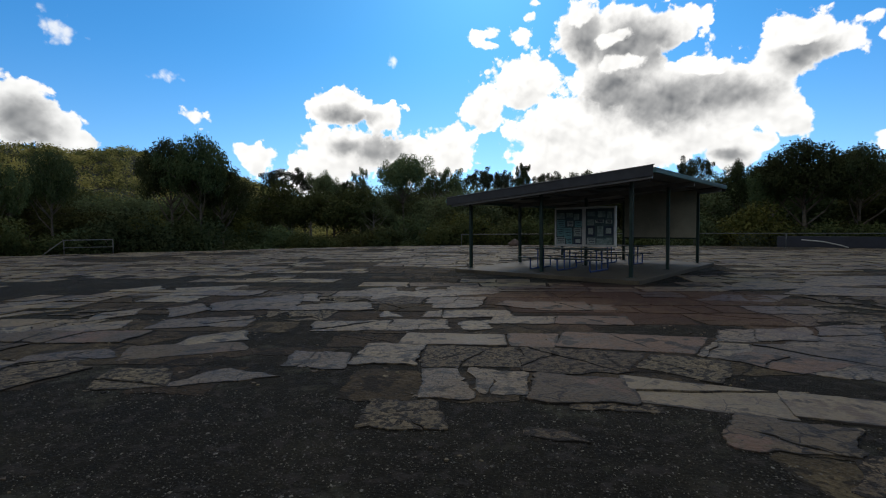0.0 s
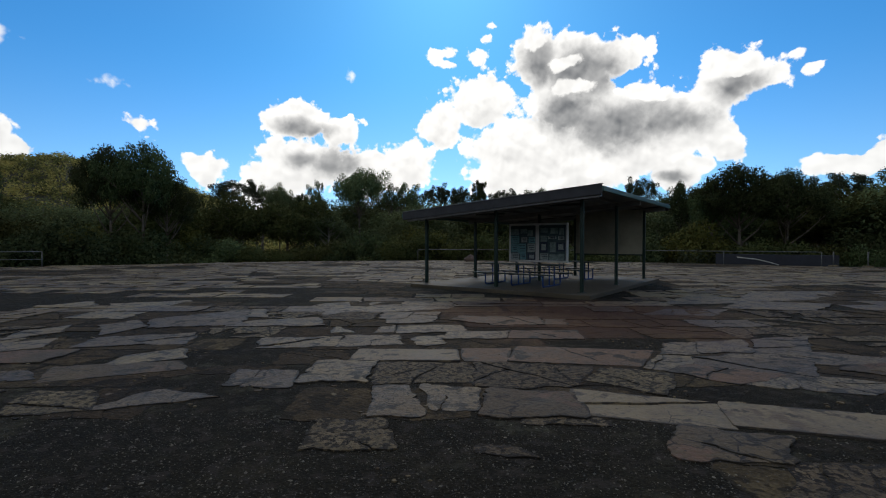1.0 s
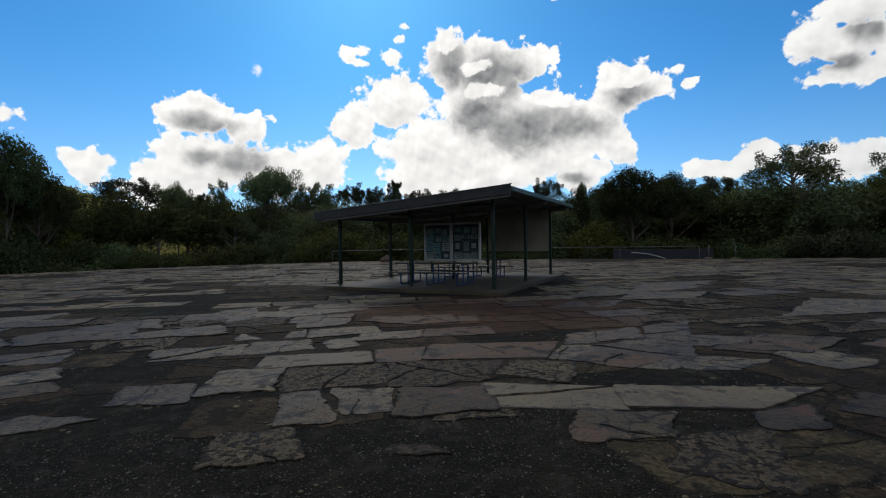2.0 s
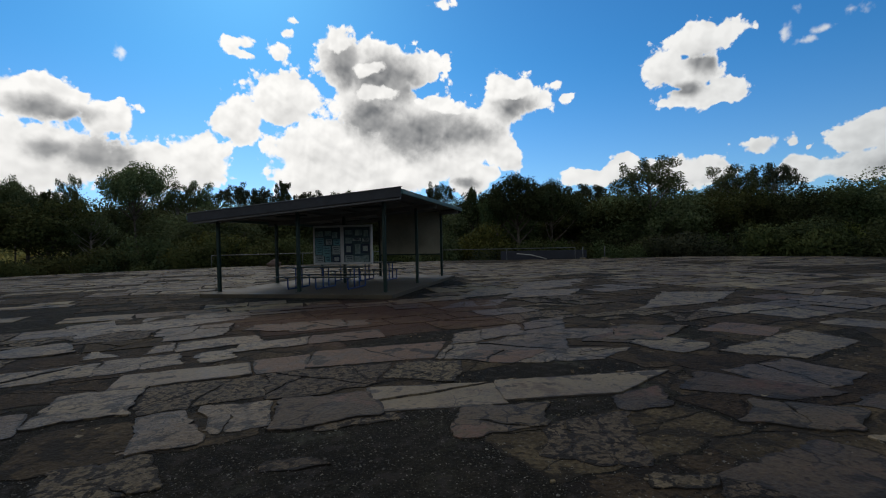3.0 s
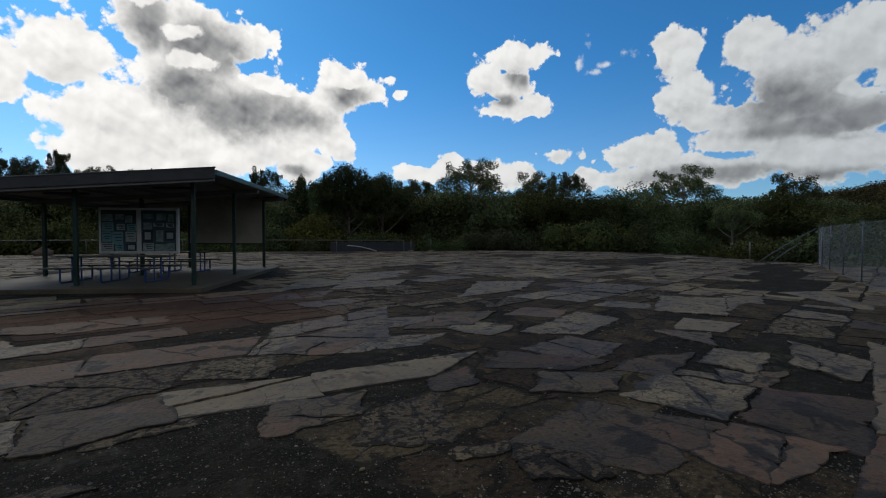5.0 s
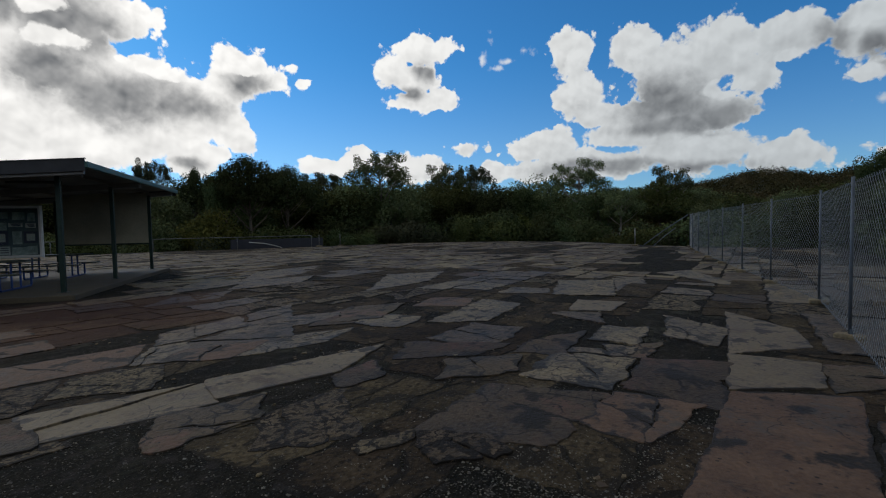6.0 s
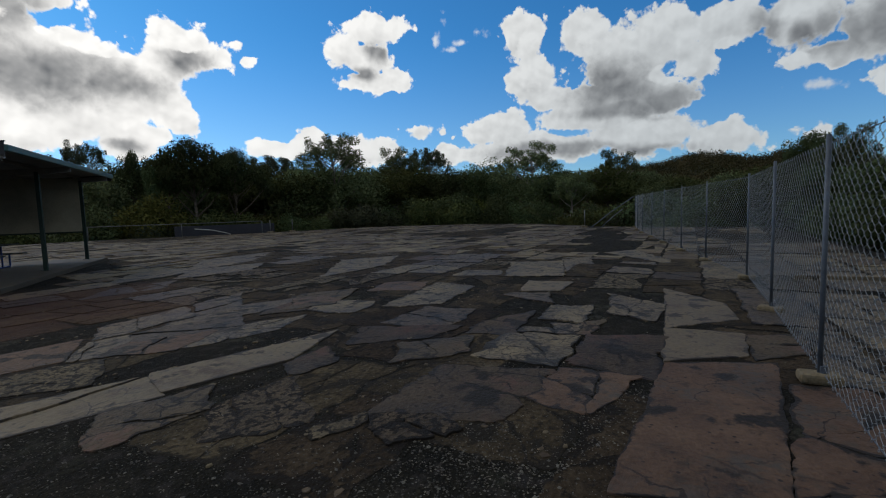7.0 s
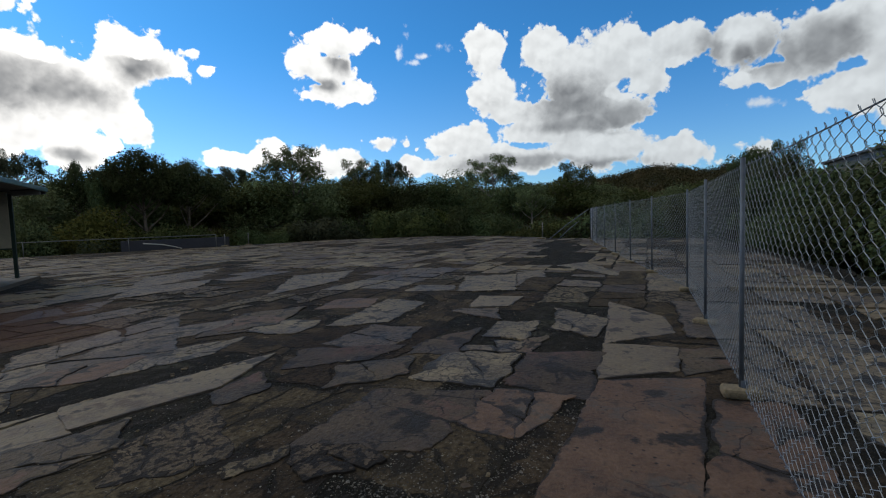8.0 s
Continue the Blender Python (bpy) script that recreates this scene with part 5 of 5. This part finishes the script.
def roughened(poly, gap, step, jag, seed, sway=1.0):
    """Shrinks a convex outline by the gap, lets its edges wander and frays them."""
    cx, cy = sum(p[0] for p in poly) / len(poly), sum(p[1] for p in poly) / len(poly)
    res = []
    for a, b in zip(poly, poly[1:] + poly[:1]):
        n = max(1, int(math.hypot(b[0] - a[0], b[1] - a[1]) / step))
        for i in range(n):
            t = i / n
            x, y = a[0] + (b[0] - a[0]) * t, a[1] + (b[1] - a[1]) * t
            r = math.hypot(x - cx, y - cy) + 1e-6
            k = noise.noise((x * 2.6 + seed, y * 2.6, 1.7)) + 0.8 * noise.noise((x * 9 + seed, y * 9, 4.1)) + 0.5 * noise.noise((x * 23, y * 23, seed))
            pull = gap + jag * max(-0.12, k) + (jag * 0.5 if i == 0 else 0)
            f = max(0.25, 1 - pull / r)
            px, py = cx + (x - cx) * f, cy + (y - cy) * f
            qx, qy = bent(px, py)
            res.append((px + (qx - px) * sway, py + (qy - py) * sway))
    return res


def slab_geometry(poly, gen, state, near, thick, clean=False, flat=False):
    """Verts and faces of one slab: w whole, c cracked, f crumbled to loose pieces."""
    verts, faces, worn = [], [], []
    if state == "w":
        pieces, gap, jag, lost = fragments(poly, gen, gen.choice([0, 0, 1]), 0.3), 0.0, 0.06, 0.0
    elif state == "c":
        pieces, gap, jag, lost = fragments(poly, gen, gen.randint(1, 3) if near else 2, 0.1), 0.0, 0.042, 0.04
    else:
        pieces, gap, jag, lost = fragments(poly, gen, gen.randint(7, 12) if near else 5, 0.02), 0.001, 0.02, 0.15
    if clean:
        jag *= 0.4
    least = 0.002 if flat else 0.007 + gen.uniform(0, 0.005)
    sunk = {"w": 0.0, "c": 0.003, "f": 0.006}[state]
    tilt = (gen.uniform(-0.006, 0.006), gen.uniform(-0.006, 0.006))
    for piece in pieces:
        if gen.random() < lost:
            continue
        out = roughened(piece, gap, 0.042 if near else 0.5, jag if near else jag * 1.6, gen.uniform(0, 90), 0.3 if clean else 1.0)
        z = thick - sunk + gen.uniform(-0.005, 0.004)
        tx, ty = tilt[0] + gen.uniform(-0.008, 0.008), tilt[1] + gen.uniform(-0.008, 0.008)
        if flat:
            z, tx, ty = gen.uniform(0.002, 0.0065), 0.0, 0.0
        cx, cy = out[0]
        n, k = len(out), len(verts)
        mx, my = sum(p[0] for p in out) / n, sum(p[1] for p in out) / n
        levels = [(0.0, 0.0, 1.0)]
        if near:
            levels = [(0.055, 0.0, 0.0), (0.003, -0.002, 1.0), (0.0, -0.007, 1.0)]
        for inset, drop, wear in levels:
            for x, y in out:
                r = math.hypot(x - mx, y - my) + 1e-6
                d = inset * (1 + 0.9 * noise.noise((x * 5, y * 5, 2.2))) if wear < 0.5 else inset
                q = max(0.3, 1 - d / r)
                h = max(least, z + (x - cx) * tx + (y - cy) * ty)
                verts.append((mx + (x - mx) * q, my + (y - my) * q, max(0.001, h + (drop * 0.2 if flat else drop))))
                worn.append(wear)
        verts.extend((x, y, -0.02) for x, y in out)
        worn.extend([1.0] * n)
        sgn = sum(p[0] * q[1] - q[0] * p[1] for p, q in zip(out, out[1:] + out[:1]))
        ring = list(range(k, k + n))
        faces.append(tuple(ring if sgn > 0 else reversed(ring)))
        for lev in range(len(levels)):
            o = k + lev * n
            for i in range(n):
                j = (i + 1) % n
                q = (o + i, o + n + i, o + n + j, o + j)
                faces.append(q if sgn > 0 else tuple(reversed(q)))
    return verts, faces, worn


slab_rng = random.Random(5)
far_pairs, worn_pairs = [], []


placed = []


def lay(v, f, worn, mat):
    """A slab as a piece of the pavement; its worn rim is marked for the material."""
    ob = part("concrete_slab", (v, f), mat, pavement)
    ob.data.attributes.new("worn", "FLOAT", "POINT").data.foreach_set("value", worn)


def slab(state, *corners, thick=0.016):
    """One slab by the four corners of its bay: w whole, p pale whole, c cracked, f crumbled, r red, k red cracked, b brown."""
    placed.append(corners)
    mx, my = sum(p[0] for p in corners) / 4, sum(p[1] for p in corners) / 4
    out = [(x + 0.04 * (x - mx) / math.hypot(x - mx, y - my), y + 0.05 * (y - my) / math.hypot(x - mx, y - my)) for x, y in corners]
    m = {"p": CONCRETE_CLEAN, "r": CONCRETE_RED, "k": CONCRETE_RED, "f": CONCRETE_ROUGH, "b": CONCRETE_BROWN}.get(state, CONCRETE)
    kind = {"p": "w", "r": "w", "k": "c", "b": "w", "f": "c"}.get(state, state)
    v, f, worn = slab_geometry(out, slab_rng, kind, True, thick + slab_rng.uniform(-0.004, 0.008), state in "pr", thick < 0.01)
    if f:
        lay(v, f, worn, m)


def inside(x, y, poly):
    hit = False
    for (ax, ay), (bx, by) in zip(poly, poly[1:] + poly[:1]):
        if (ay > y) != (by > y) and x < ax + (y - ay) / (by - ay) * (bx - ax):
            hit = not hit
    return hit


# the slabs that the camera passes nearest, row after row away from the fence
slab("k", (2.5, -0.62), (2.6, -1.4), (4.85, -1.4), (4.85, -0.86))
slab("b", (5.45, -0.65), (5.8, -1.15), (6.7, -1.25), (6.35, -0.7))
slab("r", (2.65, 0.25), (2.95, -0.6), (5.4, -0.84), (5.0, 0.1))
slab("p", (5.05, 0.1), (5.55, -0.6), (6.4, -0.65), (6.35, 0.15))
slab("p", (6.4, 0.15), (7.2, -0.65), (8.2, -0.55), (9.35, 0.3))
slab("k", (3.65, 1), (3.6, 0.5), (4.55, 0.3), (4.5, 0.95))
slab("b", (4.7, 0.9), (4.5, 0.15), (5.9, 0.15), (5.75, 0.95))
slab("b", (5.55, 1.3), (5.8, 0.95), (6.6, 0.9), (6.35, 1.15))
slab("c", (7.05, 0.9), (6.7, 0.3), (7.8, 0.25), (8.5, 1.1))
slab("w", (15.6, 2.3), (13.15, 0.4), (14.2, 0.35), (16.7, 1.6))
slab("f", (2.4, 2.15), (2.75, 2), (2.9, 2.1), (2.6, 2.25))
slab("f", (2.55, 1.65), (3, 1.25), (3.05, 1.65), (2.9, 2))
slab("b", (2.9, 2.05), (3.2, 1.1), (4.45, 1), (4.1, 2.05))
slab("w", (4.45, 1.9), (4.55, 1), (5.6, 1.05), (5.4, 1.85))
slab("b", (5.2, 2.3), (5.45, 1.8), (6.75, 1.95), (5.9, 2.4))
slab("c", (5.55, 1.75), (5.7, 1.15), (6.2, 1.1), (6.1, 1.7))
slab("w", (6.35, 1.75), (6.35, 1.15), (7.45, 1.2), (7.2, 1.8))
slab("f", (2.05, 2.8), (2.6, 2.4), (3.3, 3.2), (2.5, 3.25))
slab("b", (3.9, 2.55), (4.55, 2), (5.1, 2.2), (4.55, 2.8))
slab("b", (4.3, 3.45), (4.95, 2.65), (5.65, 2.55), (5, 3.7))
slab("w", (7.8, 2.75), (7.3, 1.8), (8.15, 2.1), (8.05, 2.7))
slab("p", (8.25, 2.65), (8.45, 2), (9.45, 1.95), (9.35, 2.8))
slab("w", (11.05, 2.45), (11.2, 1.85), (14.2, 2.5), (14, 3.35))
slab("f", (-1.25, 3.65), (-0.5, 3.6), (-0.55, 4.2), (-1.2, 4.3))
slab("f", (0.15, 3.55), (0.6, 3.45), (0.45, 3.65), (0.2, 3.7))
slab("b", (1.65, 3.4), (2.5, 3.25), (2.8, 3.75), (1.95, 4.05))
slab("p", (2.5, 4), (3.6, 3.65), (4.75, 3.95), (2.75, 4.6))
slab("b", (3.3, 3.25), (3.85, 3.15), (4.1, 3.6), (3.5, 3.55))
slab("c", (5.35, 3.65), (5.3, 2.65), (6.55, 2.8), (6.45, 3.55))
slab("w", (6.2, 4.3), (6.7, 3.5), (8.55, 3.65), (8.65, 4.55))
slab("c", (9.95, 3.6), (10.3, 2.35), (13.05, 3), (12.35, 4.25))
slab("f", (-4.2, 4.45), (-3.4, 4.6), (-3.85, 5.1), (-4.45, 5.1))
slab("w", (-0.8, 4.35), (-0.25, 4.35), (-0.45, 5.2), (-0.85, 5.2))
slab("c", (-0.2, 4.5), (0.25, 4.5), (0.3, 5.1), (-0.25, 5.2))
slab("b", (0.3, 4.3), (1.2, 4.2), (1.3, 4.9), (0.4, 5.1))
slab("f", (0.7, 4.1), (1.35, 4), (1.35, 4.25), (0.7, 4.25))
slab("p", (1.25, 4.3), (2.45, 3.95), (2.65, 4.55), (1.35, 5))
slab("w", (9.7, 4.75), (10, 3.75), (10.8, 4), (10.7, 4.85))
slab("c", (-5.9, 5.35), (-4.85, 5.6), (-5.3, 6), (-6, 5.7))
slab("f", (-5.1, 4.4), (-4.8, 5.15), (-5.4, 5.55), (-5.8, 5.05))
slab("c", (-3.4, 4.6), (-2.35, 4.9), (-2.55, 5.5), (-3.85, 5.2))
slab("c", (-2.5, 5.3), (-1.8, 5.25), (-1.85, 5.9), (-2.6, 5.95))
slab("c", (-1.75, 5.4), (-0.95, 5.4), (-0.9, 6.25), (-1.7, 6.35))
slab("f", (-0.85, 5.35), (0.3, 5.35), (0.3, 6.25), (-0.85, 6.25))
slab("f", (0.3, 5.2), (1.5, 5.15), (1.9, 6.05), (0.4, 6.2))
slab("f", (1.7, 5.35), (2.35, 4.8), (2.75, 5.6), (1.95, 5.9))
slab("k", (2.75, 5.75), (3.35, 5.15), (4.15, 5.55), (3.25, 6))
slab("c", (3.4, 5.15), (4.5, 4.8), (5.35, 5.05), (4.25, 5.6))
slab("b", (5, 5.75), (5.5, 5.35), (7.05, 5.6), (6.4, 6.4))
slab("w", (5.55, 5.3), (5.65, 4.45), (6.55, 4.65), (6.35, 5.45))
slab("b", (5.35, 5.65), (6.05, 5.2), (7.5, 5.75), (6.65, 6.4))
slab("k", (7.35, 5.4), (7.8, 4.5), (8.7, 4.85), (8.45, 5.7))
slab("b", (-4.7, 5.5), (-3.3, 5.95), (-3.55, 6.4), (-5.05, 6.2))
slab("w", (-4.4, 6.15), (-3.55, 6.55), (-3.85, 7.2), (-4.45, 6.7))
slab("p", (-1.25, 6.35), (0.2, 6.3), (0.2, 6.9), (-1.2, 7.05))
slab("r", (0.3, 6.3), (0.85, 6.3), (1.05, 7.05), (0.3, 7.05))
slab("r", (0.9, 6.3), (2.55, 6), (3.15, 6.85), (1.2, 7.15))
slab("c", (2.55, 5.9), (3, 5.7), (3.5, 6.4), (3.05, 6.5))
slab("c", (2.95, 5.65), (4.3, 5.3), (5.05, 6.2), (3.55, 6.4))
slab("c", (3.9, 6.4), (5.2, 6), (6.45, 6.1), (5, 7))
slab("w", (-7.7, 6.85), (-7.4, 7.1), (-7.8, 7.4), (-8.1, 7.25))
slab("p", (-7.1, 6.55), (-6.05, 7.25), (-6.35, 7.9), (-7.2, 7.35))
slab("w", (-2.8, 7.2), (-1.65, 7.3), (-1.7, 8), (-2.95, 7.85))
slab("w", (-0.45, 7.25), (0, 7.35), (0.1, 8), (-0.4, 7.9))
slab("c", (3.15, 6.6), (4.55, 6.65), (5.05, 7.55), (3.6, 7.3))
slab("c", (4.6, 6.65), (5.3, 6.5), (6.4, 7.8), (5.25, 7.55))
slab("c", (-7.15, 7.8), (-6.75, 8.55), (-7.1, 9.2), (-7.45, 8.55))
slab("c", (-5.65, 7.3), (-4.05, 7.5), (-4.3, 8.35), (-5.7, 8.05))
slab("w", (-1.6, 7.2), (-0.65, 7.35), (-0.7, 8.1), (-1.6, 8.1))
slab("w", (0.1, 7.75), (1.1, 7.75), (1.25, 8.35), (0.2, 8.4))
slab("r", (1.15, 7.8), (2.4, 7.7), (2.5, 8.45), (1.35, 8.45))
slab("c", (8.55, 7.75), (10.85, 7.55), (13.45, 8.7), (11.8, 9.8))
slab("w", (-5.85, 8.25), (-5.5, 8.95), (-6.1, 9.8), (-6.5, 9.2))
slab("w", (-4.05, 9.05), (-2.25, 9), (-2.5, 9.95), (-3.8, 9.65))
slab("c", (-1.9, 8.4), (-1.35, 8.4), (-1.3, 9), (-1.95, 8.9))
slab("c", (-1.15, 8.3), (-0.85, 8.4), (-0.85, 9), (-1.1, 9))
slab("w", (-0.8, 8.25), (0.45, 8.4), (0.45, 9), (-0.75, 9))
slab("w", (-10.2, 9.4), (-9.65, 10.1), (-8.95, 10.8), (-10.7, 9.9))
slab("w", (-5.4, 8.85), (-3.85, 9.2), (-4.35, 11.15), (-5.85, 9.8))
slab("w", (-1.05, 9.2), (-0.05, 9.4), (-0.05, 10.2), (-1.05, 10.05))
slab("k", (0.3, 9.65), (1, 9.15), (1.05, 10.05), (0.5, 10.25))
slab("k", (1, 9.05), (2.55, 9.1), (2.7, 10.05), (1.1, 10.1))
slab("w", (-4.55, 10.25), (-3.6, 10), (-4.1, 11.35), (-4.9, 11.15))
slab("c", (4.65, 10.3), (6.1, 10.05), (7.05, 11), (5.7, 11.15))
slab("w", (-7.65, 10.95), (-6.1, 11.85), (-6.7, 13.1), (-8.5, 12.45))
slab("c", (-3.15, 10.95), (-2.7, 10.75), (-3.05, 11.95), (-3.25, 11.65))
slab("w", (-2.5, 10.4), (-1.6, 11.15), (-2.05, 13.05), (-3.05, 12.05))
slab("w", (-1.5, 10.75), (0.4, 11.3), (0.6, 12.6), (-1.75, 12.65))
slab("w", (7, 11.15), (9, 10.7), (10.5, 11.95), (8.5, 12.5))
slab("w", (-9.45, 11.35), (-8.7, 12.25), (-9.35, 13), (-9.8, 12.25))
slab("w", (5.85, 11.95), (7.75, 12.1), (9.5, 12.85), (7.8, 14.1))
slab("w", (8.2, 12.6), (11.15, 12.7), (13.8, 15.15), (10.6, 15))

# behind the fence
slab("c", (3.2, -2.8), (4.9, -2.7), (4.9, -1.8), (3.2, -1.85))
slab("w", (5.0, -2.7), (7.6, -2.65), (7.6, -1.7), (5.0, -1.75))
slab("c", (7.7, -2.6), (9.6, -2.6), (9.6, -1.6), (7.7, -1.65))
slab("c", (4.95, -1.65), (6.9, -1.6), (6.9, -1.25), (4.95, -1.2))
slab("w", (7.0, -1.6), (9.4, -1.55), (9.4, -0.75), (7.0, -0.8))


# stretches where the slabs are gone and only asphalt and gravel lie
BARE = [
    ((-3.4, 4.0), (-0.9, 4.0), (-0.9, 5.25), (-2.4, 5.25), (-3.0, 4.75)),
    ((2.6, 4.75), (5.7, 4.1), (5.8, 4.75), (3.0, 5.4)),
    ((1.2, -0.4), (2.6, 0.3), (3.2, 0.2), (4.4, 0.25), (3.4, 1.0), (2.6, 1.6), (1.0, 3.2)),
    ((2.0, 2.0), (3.0, 2.1), (4.2, 2.2), (4.0, 2.9), (2.6, 2.6)),
    ((7.3, 0.1), (11.5, -0.6), (13.5, 1.6), (9.5, 1.0)),
]


def fill_rows():
    """The rest of the old floor, row by row, with bare stretches where the slabs are gone."""
    y = -4.2
    while y < 42:
        deep = slab_rng.uniform(0.82, 1.0)
        x = -46 + slab_rng.uniform(0, 2)
        while x < 41:
            w = slab_rng.choice([0.9, 1.2, 1.5, 1.9, 2.4]) * slab_rng.uniform(0.85, 1.15)
            cx, cy = x + w / 2, y + deep / 2
            d = edge_distance(cx, cy)
            bare = noise.noise((cx * 0.13 + 3, cy * 0.22, 8)) + 0.35 * noise.noise((cx * 0.5, cy * 0.6, 2))
            band = ((cx + 9.5) / 7.5) ** 2 + ((cy - 13.2 - 0.35 * (cx + 9.5)) / 2.2) ** 2 < 1 and slab_rng.random() < 0.85
            band = band or ((cx - 23) / 9) ** 2 + ((cy - 3.5 - 0.2 * (cx - 23)) / 1.1) ** 2 < 1 + 0.9 * noise.noise((cx * 0.4, cy * 0.7, 1))
            skip = band or d > -0.9 or bare < -0.28 or slab_rng.random() < 0.1
            if cx < 2.3 and cy < 4.3 + 0.12 * min(0.0, cx + 1) and math.hypot(cx, cy) < 9:
                skip = True
            near = -9 < cx < 11 and -3 < cy < 10.5
            low = False
            for q in placed if near or cx > 0 else ():
                hits = sum(inside(px, py, q) for px, py in ((cx, cy), (x + 0.1, y + 0.1), (x + w - 0.1, y + 0.1), (x + 0.1, y + deep - 0.1), (x + w - 0.1, y + deep - 0.1)))
                covered = hits > 1 or inside(cx, cy, q)
                skip = skip or (covered and not near)
                low = low or hits > 0
            if near and not skip:
                skip = slab_rng.random() < 0.12 or any(inside(cx, cy, q) for q in BARE)
            s = SHELTER.inverted() @ Vector((cx, cy, 0))
            if -1.0 < s.x < 6.6 and -1.7 < s.y < 7.5:
                skip = True
            worn = skip and not band and d < -0.9 and math.hypot(cx, cy) > 9 and not (-1.0 < s.x < 6.6 and -1.7 < s.y < 7.5) and slab_rng.random() < 0.7
            if not skip or worn:
                slope = -0.03 if cx < 6 else 0.0
                j = [slab_rng.uniform(-0.05, 0.05) for _ in range(4)]
                poly = [(x + j[0], y + slope * x), (x + w + j[1], y + slope * (x + w)),
                        (x + w + j[2], y + deep + slope * (x + w)), (x + j[3], y + deep + slope * x)]
                close = -8 < cx < 14 and -3 < cy < 13
                state = "c" if low else "f" if near and slab_rng.random() < 0.6 else slab_rng.choice(["w", "w", "c", "c", "c", "f"])
                v, f, rims = slab_geometry(poly, slab_rng, state, close, 0.005 if low else 0.016 + slab_rng.uniform(-0.006, 0.01), flat=low and near)
                if worn:
                    worn_pairs.append(slab_geometry(poly, slab_rng, "c", False, 0.006)[:2])
                elif f and close:
                    lay(v, f, rims, CONCRETE_WORN if low else CONCRETE_ROUGH if state == "f" else CONCRETE_BROWN if slab_rng.random() < 0.25 else CONCRETE)
                elif f:
                    far_pairs.append((v, f))
            x += w + slab_rng.uniform(0.0, 0.06)
        y += deep + 0.03


fill_rows()
far = part("far_slabs", merged(*far_pairs), CONCRETE_FAR, pavement)
tagged(far, "distant rows of broken concrete slabs", kind="stuff")
worn_far = part("worn_slabs", merged(*worn_pairs), CONCRETE_WORN, pavement)
tagged(worn_far, "dark worn remnants of concrete slabs", kind="stuff")


def build_chips():
    """Flat chips of broken concrete, thickest along the slab rows."""
    gen = random.Random(12)
    verts, faces = [], []
    made = 0
    while made < 1500:
        x, y = gen.uniform(-8, 11), gen.uniform(0.3, 11)
        if noise.noise((x * 0.9, y * 1.3, 6)) + 0.3 * noise.noise((x * 3, y * 3, 1)) < (0.12 if y > 4.3 or x > 1.5 else 0.42):
            continue
        made += 1
        s = gen.uniform(0.008, 0.03) * (1.8 if gen.random() < 0.1 else 1)
        n = gen.randint(5, 7)
        turn, squash, h = gen.uniform(0, 6.28), gen.uniform(0.5, 1.0), gen.uniform(0.004, 0.014)
        k = len(verts)
        ring = []
        for i in range(n):
            w = turn + 6.283 * i / n + gen.uniform(-0.3, 0.3)
            r = s * gen.uniform(0.65, 1.2)
            ring.append((x + r * math.cos(w), y + r * squash * math.sin(w)))
        verts.extend((px, py, h + gen.uniform(-0.002, 0.002)) for px, py in ring)
        verts.extend((px, py, -0.005) for px, py in ring)
        faces.append(tuple(range(k, k + n)))
        for i in range(n):
            j = (i + 1) % n
            faces.append((k + i, k + n + i, k + n + j, k + j))
    ob = new("concrete_chips", mesh_of("concrete_chips", verts, faces, CONCRETE_FAR))
    tagged(ob, "flat chips of broken concrete strewn over asphalt", "rubble", kind="stuff")


build_chips()


def build_gravel():
    """Loose stones in the bare asphalt near the walk."""
    gen = np.random.default_rng(9)
    verts, faces = [], []
    shape = [(1, 0, 0), (0, 1, 0), (-1, 0, 0), (0, -1, 0), (0, 0, 1), (0, 0, -0.4)]
    tris = [(0, 1, 4), (1, 2, 4), (2, 3, 4), (3, 0, 4), (1, 0, 5), (2, 1, 5), (3, 2, 5), (0, 3, 5)]
    for i in range(22000):
        x, y = gen.uniform(-5, 8), gen.uniform(-1.5, 7.5)
        if i < 5000:
            x, y = gen.uniform(-3, 5), gen.uniform(0.2, 4.4)
        elif i < 13000:
            x, y = gen.uniform(-6, 2.2), gen.uniform(1.4, 4.5)
        elif i < 18500:
            x, y = gen.normal(2.9, 0.8), gen.normal(0.9, 0.55)
        s = gen.uniform(0.003, 0.009) * (1.8 if gen.random() < 0.08 else 1)
        w = gen.uniform(0, 6.28)
        c, k = math.cos(w), math.sin(w)
        n = len(verts)
        st = gen.uniform(0.6, 1.4, 3)
        for a, b, z in shape:
            a, b, z = a * st[0], b * st[1], z * st[2] * 0.7
            verts.append((x + s * (a * c - b * k), y + s * (a * k + b * c), 0.002 + s * z))
        faces.extend(tuple(n + q for q in t) for t in tris)
    ob = new("gravel", mesh_of("gravel", verts, faces, GRAVEL))
    tagged(ob, "loose grey gravel scattered over bare asphalt", "gravel", kind="stuff")


build_gravel()
